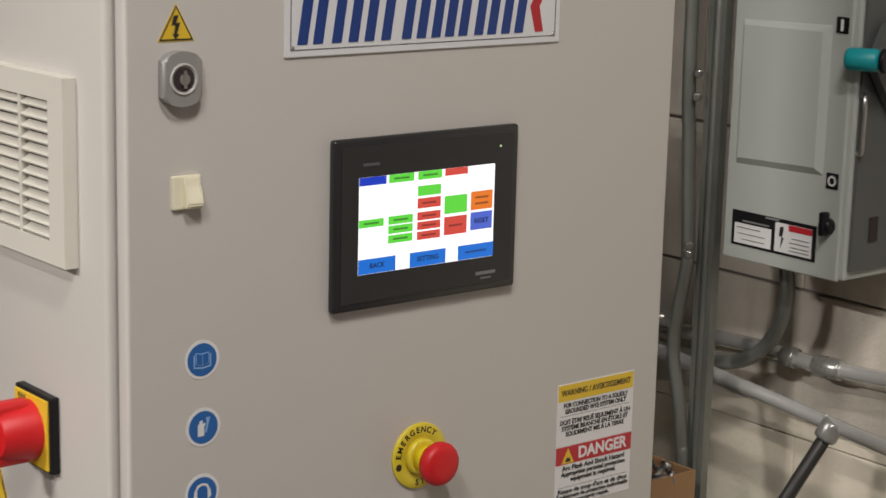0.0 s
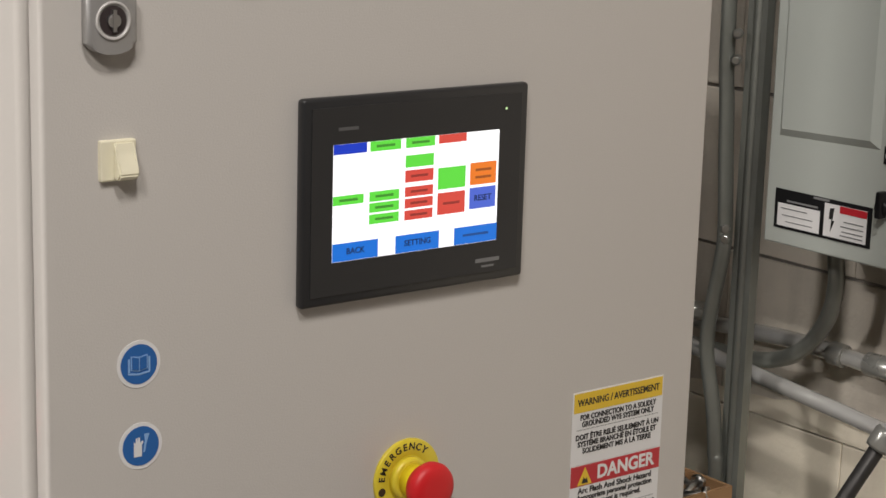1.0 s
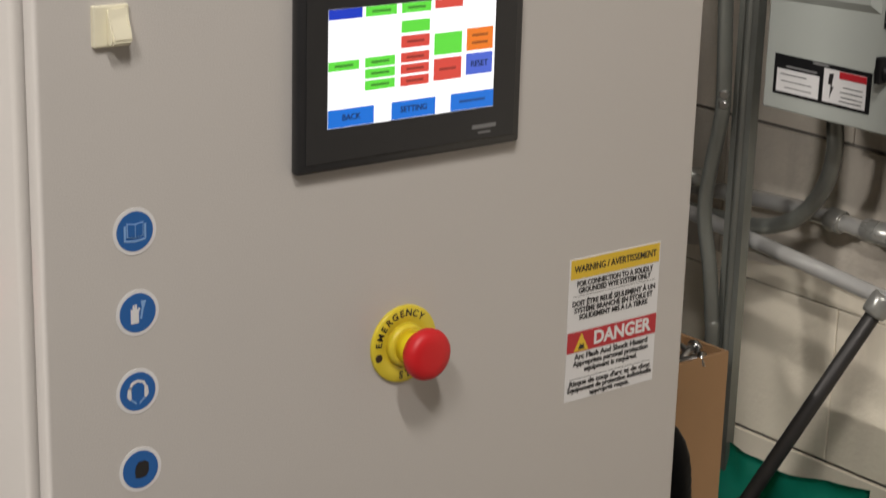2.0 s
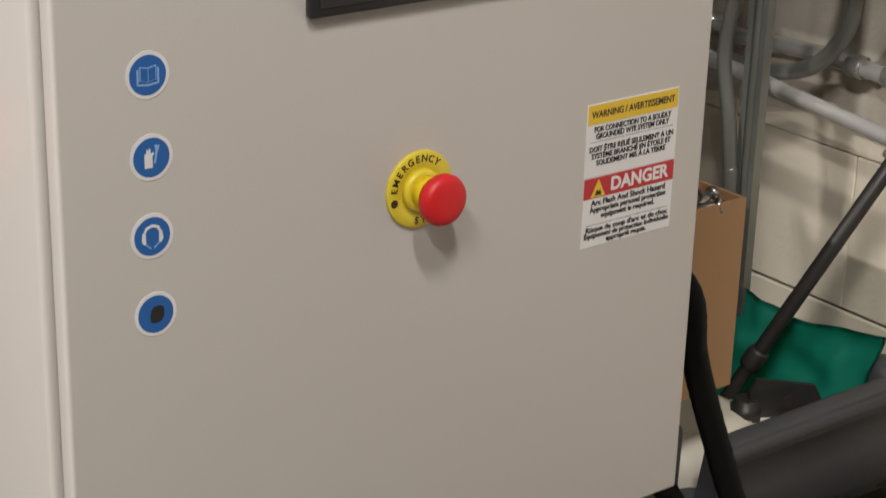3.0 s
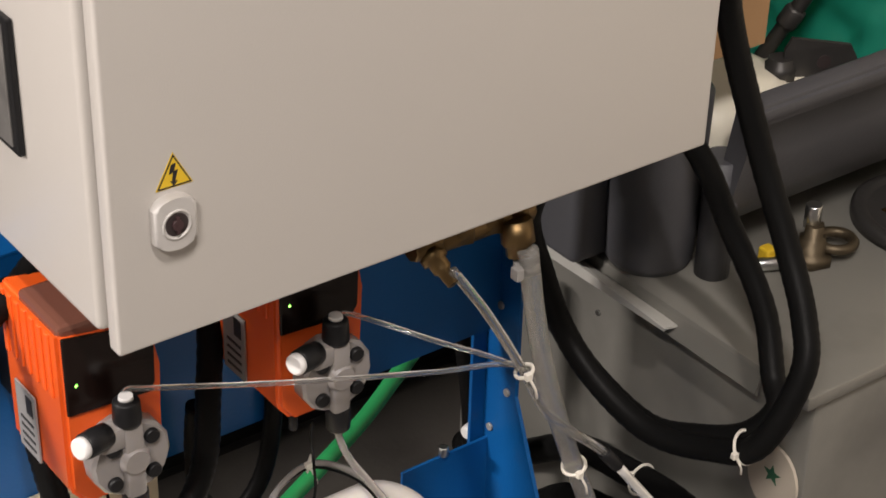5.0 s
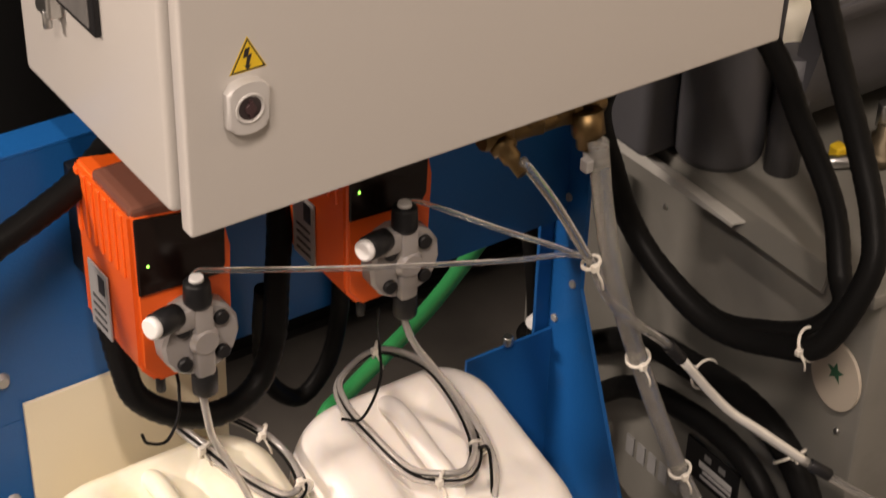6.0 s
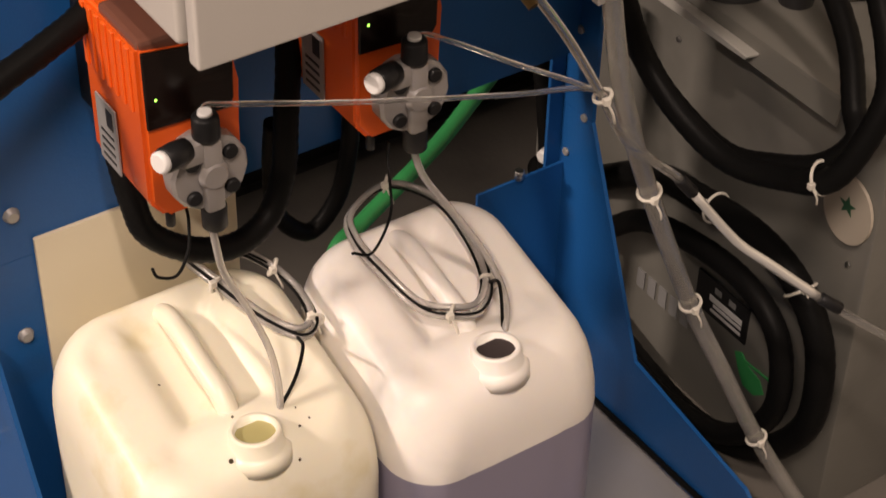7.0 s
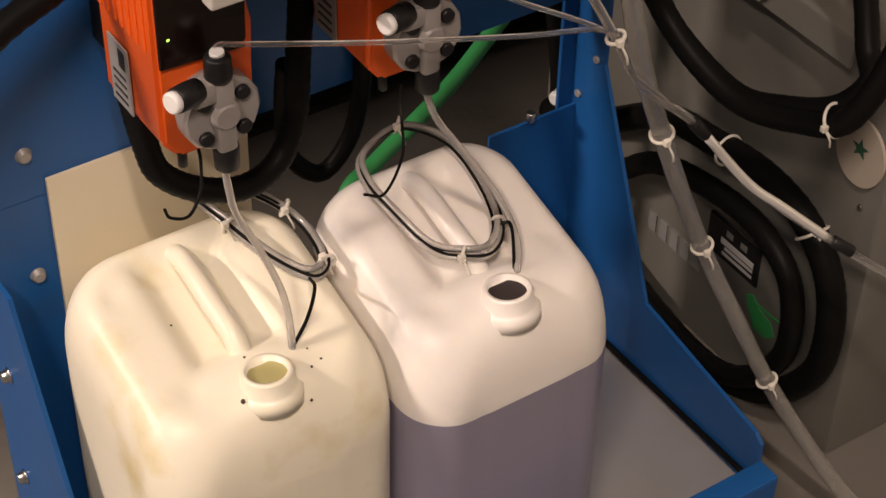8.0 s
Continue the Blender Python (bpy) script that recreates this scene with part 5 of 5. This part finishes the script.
cb = thing("cardboard_box", (0.90, 0.32, 0.88), "brown cardboard box with open lid flaps", "cardboard box")
for b_ in ((0.79, 1.000, 0.185, 0.189), (0.996, 1.000, 0.1895, 0.4395), (0.79, 0.794, 0.1895, 0.4395), (0.7945, 0.9955, 0.436, 0.4395)):
    bm = fresh()
    box(bm, *b_, 0.872, 1.083)
    part("box_wall", bm, M_CARD, cb)
bm = fresh()
box(bm, 0.7945, 0.9955, 0.1895, 0.4355, 0.8725, 0.876)
part("box_bottom", bm, M_CARD, cb)
bm = fresh()
box(bm, 0.795, 0.995, 0.19, 0.43, 1.055, 1.060)
part("inner_flap", bm, M_CARD, cb)
bm = fresh()
prism(bm, [(0.794, 0.436, 1.083), (0.996, 0.436, 1.083), (0.990, 0.47, 1.125), (0.800, 0.47, 1.125)], (0, 0.003, 0.001))
part("lid_flap", bm, M_CARD, cb)
bb = thing("bag_of_bolts", (0.96, 0.22, 1.06), "zinc bolts lying in the open carton", "bolts")
for k in range(7):
    bm = fresh()
    px_, py_ = 0.915 + 0.011 * k, 0.205 + 0.012 * ((k * 5) % 4)
    a = k * 1.3
    d = Vector((math.cos(a), math.sin(a), 0.25))
    rod(bm, Vector((px_, py_, 1.075)) - d * 0.014, Vector((px_, py_, 1.075)) + d * 0.014, 0.0045, 8)
    lathe(bm, Vector((px_, py_, 1.075)) + d * 0.014, d, [(0, 0.0085), (0.006, 0.0085)], 6)
    part("bolt", bm, M_STEEL, bb)
cb.location.x -= 0.006
cb.location.y -= 0.006
bb.location.x -= 0.006
bb.location.y -= 0.006
sup = thing("steel_shelf", (0.90, 0.32, 0.80), "dark steel shelf bracket under the carton", "shelf bracket")
bm = fresh()
box(bm, 0.78, 1.005, 0.20, 0.45, 0.862, 0.871, 0.002)
part("shelf_plate", bm, M_IRON, sup)
bm = fresh()
box(bm, 0.80, 0.84, 0.43, 0.45, 0.592, 0.862, 0.002)
part("shelf_post", bm, M_IRON, sup)

# green tarpaulin
bm = fresh()
nu, nv = 40, 22
grid = []
for i in range(nu + 1):
    row = []
    u = i / nu
    for j in range(nv + 1):
        v = j / nv
        y = 0.440 - 0.245 * u + 0.035 * v * u
        z = 0.866 - 0.018 * u - 0.19 * v
        x = 1.185 + 0.085 * u - 0.05 * v * v + 0.018 * math.sin(9 * u + 5 * v) * (0.3 + v) + 0.012 * noise.noise(Vector((u * 7, v * 6, 0.3)))
        row.append(bm.verts.new((x, y, z + 0.006 * math.sin(7 * u))))
    grid.append(row)
for i in range(nu):
    for j in range(nv):
        f = bm.faces.new((grid[i][j], grid[i + 1][j], grid[i + 1][j + 1], grid[i][j + 1]))
        f.smooth = True
r = bmesh.ops.solidify(bm, geom=bm.faces[:], thickness=0.004)
single("green_tarpaulin", bm, M_GREENC, "crumpled green tarpaulin draped behind the trough", "tarpaulin")
bm = fresh()
sweep(bm, [(1.29, 0.215, 0.66), (1.29, 0.205, 0.76), (1.295, 0.195, 0.80), (1.30, 0.20, 0.74), (1.305, 0.21, 0.66)], 0.03, 16, 6)
single("black_bag", bm, M_TROUGH, "dark plastic bundle beside the tarpaulin", "bag")

# ---- switch box, strut and conduits on the block wall ----
PX = 1.200
sb = thing("safety_switch", (PX, 0.25, 1.287), "grey enamelled wall safety switch with side lever", "safety switch")
bm = fresh()
box(bm, PX + 0.004, 1.352, 0.150, 0.346, 1.289, 1.80, 0.003)
part("enclosure", bm, M_PANEL, sb)
bm = fresh()
box(bm, PX, PX + 0.006, 0.158, 0.343, 1.287, 1.80, 0.002)
part("cover", bm, M_PANEL, sb)
bm = fresh()
pa = [(0.186, 1.412), (0.330, 1.408), (0.330, 1.592), (0.186, 1.596)]
pb = [(0.198, 1.422), (0.322, 1.418), (0.322, 1.584), (0.198, 1.586)]
A = [bm.verts.new((PX + 0.001, y, z)) for y, z in pa]
B = [bm.verts.new((PX - 0.006, y, z)) for y, z in pb]
bm.faces.new(B)
for i in range(4):
    bm.faces.new((A[i], A[(i + 1) % 4], B[(i + 1) % 4], B[i]))
bm.faces.new(A[::-1])
part("raised_field", bm, M_PANEL, sb)
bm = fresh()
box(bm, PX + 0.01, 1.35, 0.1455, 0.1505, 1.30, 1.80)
part("side_plate", bm, M_PANELD, sb, "side plate in a darker tone of the enclosure grey")
bm = fresh()
box(bm, PX - 0.0012, PX + 0.001, 0.1920, 0.3285, 1.3055, 1.3500)
part("instruction_plate", bm, M_BLACK, sb, "black plate with white fields")
for a, b_, c, d, m in ((0.252, 0.313, 1.3165, 1.3420, M_WHITE), (0.187, 0.246, 1.3165, 1.3530, M_WHITE), (0.187, 0.224, 1.3450, 1.3527, M_RED), (0.256, 0.300, 1.3445, 1.3465, M_GINK), (0.240, 0.262, 1.3545, 1.3570, M_GINK), (0.191, 0.222, 1.3200, 1.3212, M_GINK), (0.191, 0.220, 1.3245, 1.3257, M_GINK), (0.191, 0.222, 1.3300, 1.3312, M_GINK), (0.191, 0.218, 1.3355, 1.3367, M_GINK), (0.270, 0.308, 1.3360, 1.3372, M_GINK), (0.262, 0.306, 1.3285, 1.3295, M_GINK), (0.262, 0.300, 1.3215, 1.3225, M_GINK)):
    bm = fresh()
    box(bm, PX - (0.0022 if m in (M_GINK, M_RED) else 0.0017), PX - 0.0011, a + 0.0105, b_ + 0.0105, c - 0.0078, d - 0.0078)
    part("plate_field", bm, m, sb)
bm = fresh()
prism(bm, [(PX - 0.0017, 0.2425, 1.3412), (PX - 0.0017, 0.2485, 1.3402), (PX - 0.0017, 0.2495, 1.3282), (PX - 0.0017, 0.2455, 1.3287), (PX - 0.0017, 0.2465, 1.3142), (PX - 0.0017, 0.2415, 1.3272), (PX - 0.0017, 0.2445, 1.3267)], (-0.0004, 0, 0))
part("bolt_mark", bm, M_INK, sb)
for ch, z in (("I", 1.596), ("O", 1.409)):
    bm = fresh()
    box(bm, PX - 0.0012, PX + 0.0005, 0.164, 0.182, z - 0.0095, z + 0.0095)
    q = part("position_label", bm, M_BLACK, sb)
    if ch == "I":
        bm = fresh()
        box(bm, PX - 0.0017, PX - 0.0011, 0.171, 0.175, z - 0.007, z + 0.007)
    else:
        bm = fresh()
        for k in range(20):
            a, b_ = 2 * math.pi * k / 20, 2 * math.pi * (k + 1) / 20
            prism(bm, [(PX - 0.0012, 0.173 + rr * math.cos(t), z + rr * math.sin(t)) for rr, t in ((0.0065, a), (0.0065, b_), (0.004, b_), (0.004, a))], (-0.0005, 0, 0))
    part("position_mark", bm, M_WHITE, sb)
bm = fresh()
lathe(bm, (PX, 0.174, 1.354), (-1, 0, 0), [(0, 0.010), (0.010, 0.009), (0.012, 0.006)], 12)
box(bm, PX - 0.016, PX - 0.004, 0.170, 0.178, 1.343, 1.372, 0.002)
part("cover_latch", bm, M_BLACK, sb)
bm = fresh()
sweep(bm, [(PX + 0.012, 0.147, 1.515), (PX + 0.004, 0.137, 1.512), (PX + 0.002, 0.135, 1.48), (PX + 0.004, 0.137, 1.449), (PX + 0.012, 0.147, 1.446)], 0.0035, 8, 5)
part("pull_handle", bm, M_STEEL, sb)
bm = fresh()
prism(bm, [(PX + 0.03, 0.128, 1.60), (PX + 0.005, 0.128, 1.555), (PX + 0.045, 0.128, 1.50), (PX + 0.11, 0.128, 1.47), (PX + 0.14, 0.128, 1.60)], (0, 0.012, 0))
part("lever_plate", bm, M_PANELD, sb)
bm = fresh()
lathe(bm, (PX - 0.018, 0.150, 1.560), (0.4, -1, 0), [(0, 0.0115), (0.004, 0.0135), (0.036, 0.0135), (0.040, 0.011)], 18)
part("lever_grip", bm, M_TEAL, sb, "teal lever grip")
bm = fresh()
lathe(bm, (PX - 0.002, 0.111, 1.560), (0.4, -1, 0), [(0, 0.014), (0.006, 0.0145)], 18)
part("grip_end", bm, M_BLACK, sb)
bm = fresh()
box(bm, PX + 0.04, PX + 0.055, 0.1435, 0.1456, 1.335, 1.365)
part("side_slot", bm, M_HOLE, sb)

SXX, SYY = 1.210, 0.3825
bm = fresh()
c_prof = [(0.62 * u, 0.66 * v) for u, v in [(0, -0.022), (0.0205, -0.022), (0.0205, 0.022), (0, 0.022), (0, 0.010), (0.006, 0.010), (0.006, 0.013), (0.003, 0.013), (0.003, 0.019), (0.0175, 0.019), (0.0175, -0.019), (0.003, -0.019), (0.003, -0.013), (0.006, -0.013), (0.006, -0.010), (0, -0.010)]]
prism(bm, [(SXX + u, SYY + v, 0.0) for u, v in c_prof], (0, 0, 2.6))
stt = thing("steel_strut", (SXX, SYY, 0), "upright galvanised steel strut channel", "strut")
part("channel", bm, M_STRUT, stt)
bm = fresh()
rod(bm, (SXX + 0.0055, SYY + 0.001, 0.0), (SXX + 0.0055, SYY + 0.001, 2.6), 0.0060, 14)
part("inner_conduit", bm, M_STRUT, stt)
for z in (1.515, 1.485, 1.290, 1.278):
    bm = fresh()
    lathe(bm, (SXX - 0.006, SYY + 0.021, z), (-0.6, -0.4, 0), [(0, 0.006), (0.012, 0.006), (0.014, 0.004)], 8)
    part("clamp_screw", bm, M_STEEL, stt)


def conduit(pts, r, label, couple=(), skin=M_COND):
    t = thing("conduit", pts[0], label, "conduit", group="wall conduits")
    bm = fresh()
    sweep(bm, pts, r, 14, 8)
    part("tube", bm, skin, t)
    for a, b_ in couple:
        bm = fresh()
        rod(bm, a, b_, r * 1.35, 14)
        part("coupling", bm, M_COND, t)
    return t


conduit([(1.29, 0.312, 1.300), (1.29, 0.311, 1.262), (1.29, 0.308, 1.233), (1.29, 0.3144, 1.1945), (1.29, 0.3351, 1.1591), (1.29, 0.3676, 1.1306), (1.29, 0.4112, 1.115), (1.29, 0.46, 1.110), (1.29, 0.58, 1.106)], 0.0100, "grey conduit bending down from the switch box", [((1.29, 0.3125, 1.300), (1.29, 0.3115, 1.272))], skin=M_STRUT)
conduit([(1.335, 0.62, 1.120), (1.335, 0.4803, 1.1300), (1.335, 0.4083, 1.1345), (1.335, 0.3633, 1.1345), (1.335, 0.3109, 1.1330), (1.335, 0.2771, 1.1331), (1.335, 0.15, 1.142), (1.335, 0.0, 1.17)], 0.0105, "bright conduit along the block wall with couplings", [((1.335, 0.345, 1.134), (1.335, 0.322, 1.133)), ((1.335, 0.290, 1.133), (1.335, 0.245, 1.1345))], skin=M_BRIGHT)
conduit([(1.275, 0.62, 1.12), (1.275, 0.4221, 1.1012), (1.275, 0.2814, 1.0885), (1.275, 0.2149, 1.0821), (1.275, -0.10, 1.053)], 0.0098, "bright conduit sloping along the wall", skin=M_BRIGHT)
conduit([(1.20, 0.420, 2.5), (1.20, 0.418, 1.60), (1.20, 0.411, 1.42), (1.20, 0.403, 1.292), (1.20, 0.4055, 1.251), (1.20, 0.4146, 1.2018), (1.20, 0.4203, 1.1593), (1.20, 0.4176, 1.1254), (1.20, 0.4045, 1.0731), (1.20, 0.397, 1.0192), (1.20, 0.3935, 0.9634), (1.20, 0.392, 0.60)], 0.0090, "thin flexible grey conduit beside the strut", skin=M_STRUT)
conduit([(1.10, 0.80, 1.185), (1.22, 0.62, 1.16), (1.30, 0.52, 1.15)], 0.012, "short dark conduit behind the strut")

# ---- concrete blocks of the wall, nearest first ----
bw, bh = 0.4064, 0.2032
proto = fresh()
box(proto, -0.006, 0.0, -bw / 2 + 0.0006, bw / 2 - 0.0006, -bh / 2 + 0.0024, bh / 2 - 0.0024, 0.0012, 1)
pm = bpy.data.meshes.new("block")
proto.to_mesh(pm)
proto.free()
pm.materials.append(M_BLOCK)
pm_pale = pm.copy()
pm_pale.materials[0] = M_PALE
for j in range(2, 11):
    for i in range(-3, 5):
        ob = new("block", pm_pale if j <= 4 else pm)
        ob.parent = wall_east
        ob.location = (1.369, 0.138 + 0.4064 * i + (0.2032 if j % 2 else 0.0), 0.1020 + 0.2032 * j)

# ragged remains of the cream paint on the course above
bm = fresh()
rng = random.Random(7)
top_pts = []
for k in range(46):
    y = 0.70 - 1.4 * k / 45
    top_pts.append((1.3622, y, 1.0165 + 0.012 + 0.022 * abs(noise.noise(Vector((y * 6, 1.7, 0)))) * 2 + rng.uniform(0, 0.008)))
for p, q in zip(top_pts, top_pts[1:]):
    prism(bm, [(1.3629, p[1], 1.0165), (1.3629, q[1], 1.0165), (1.3629, q[1], q[2]), (1.3629, p[1], p[2])], (-0.0008, 0, 0))
bmesh.ops.remove_doubles(bm, verts=bm.verts[:], dist=0.00005)
part("paint_remains", bm, M_PALE, wall_east, "flaking cream paint")
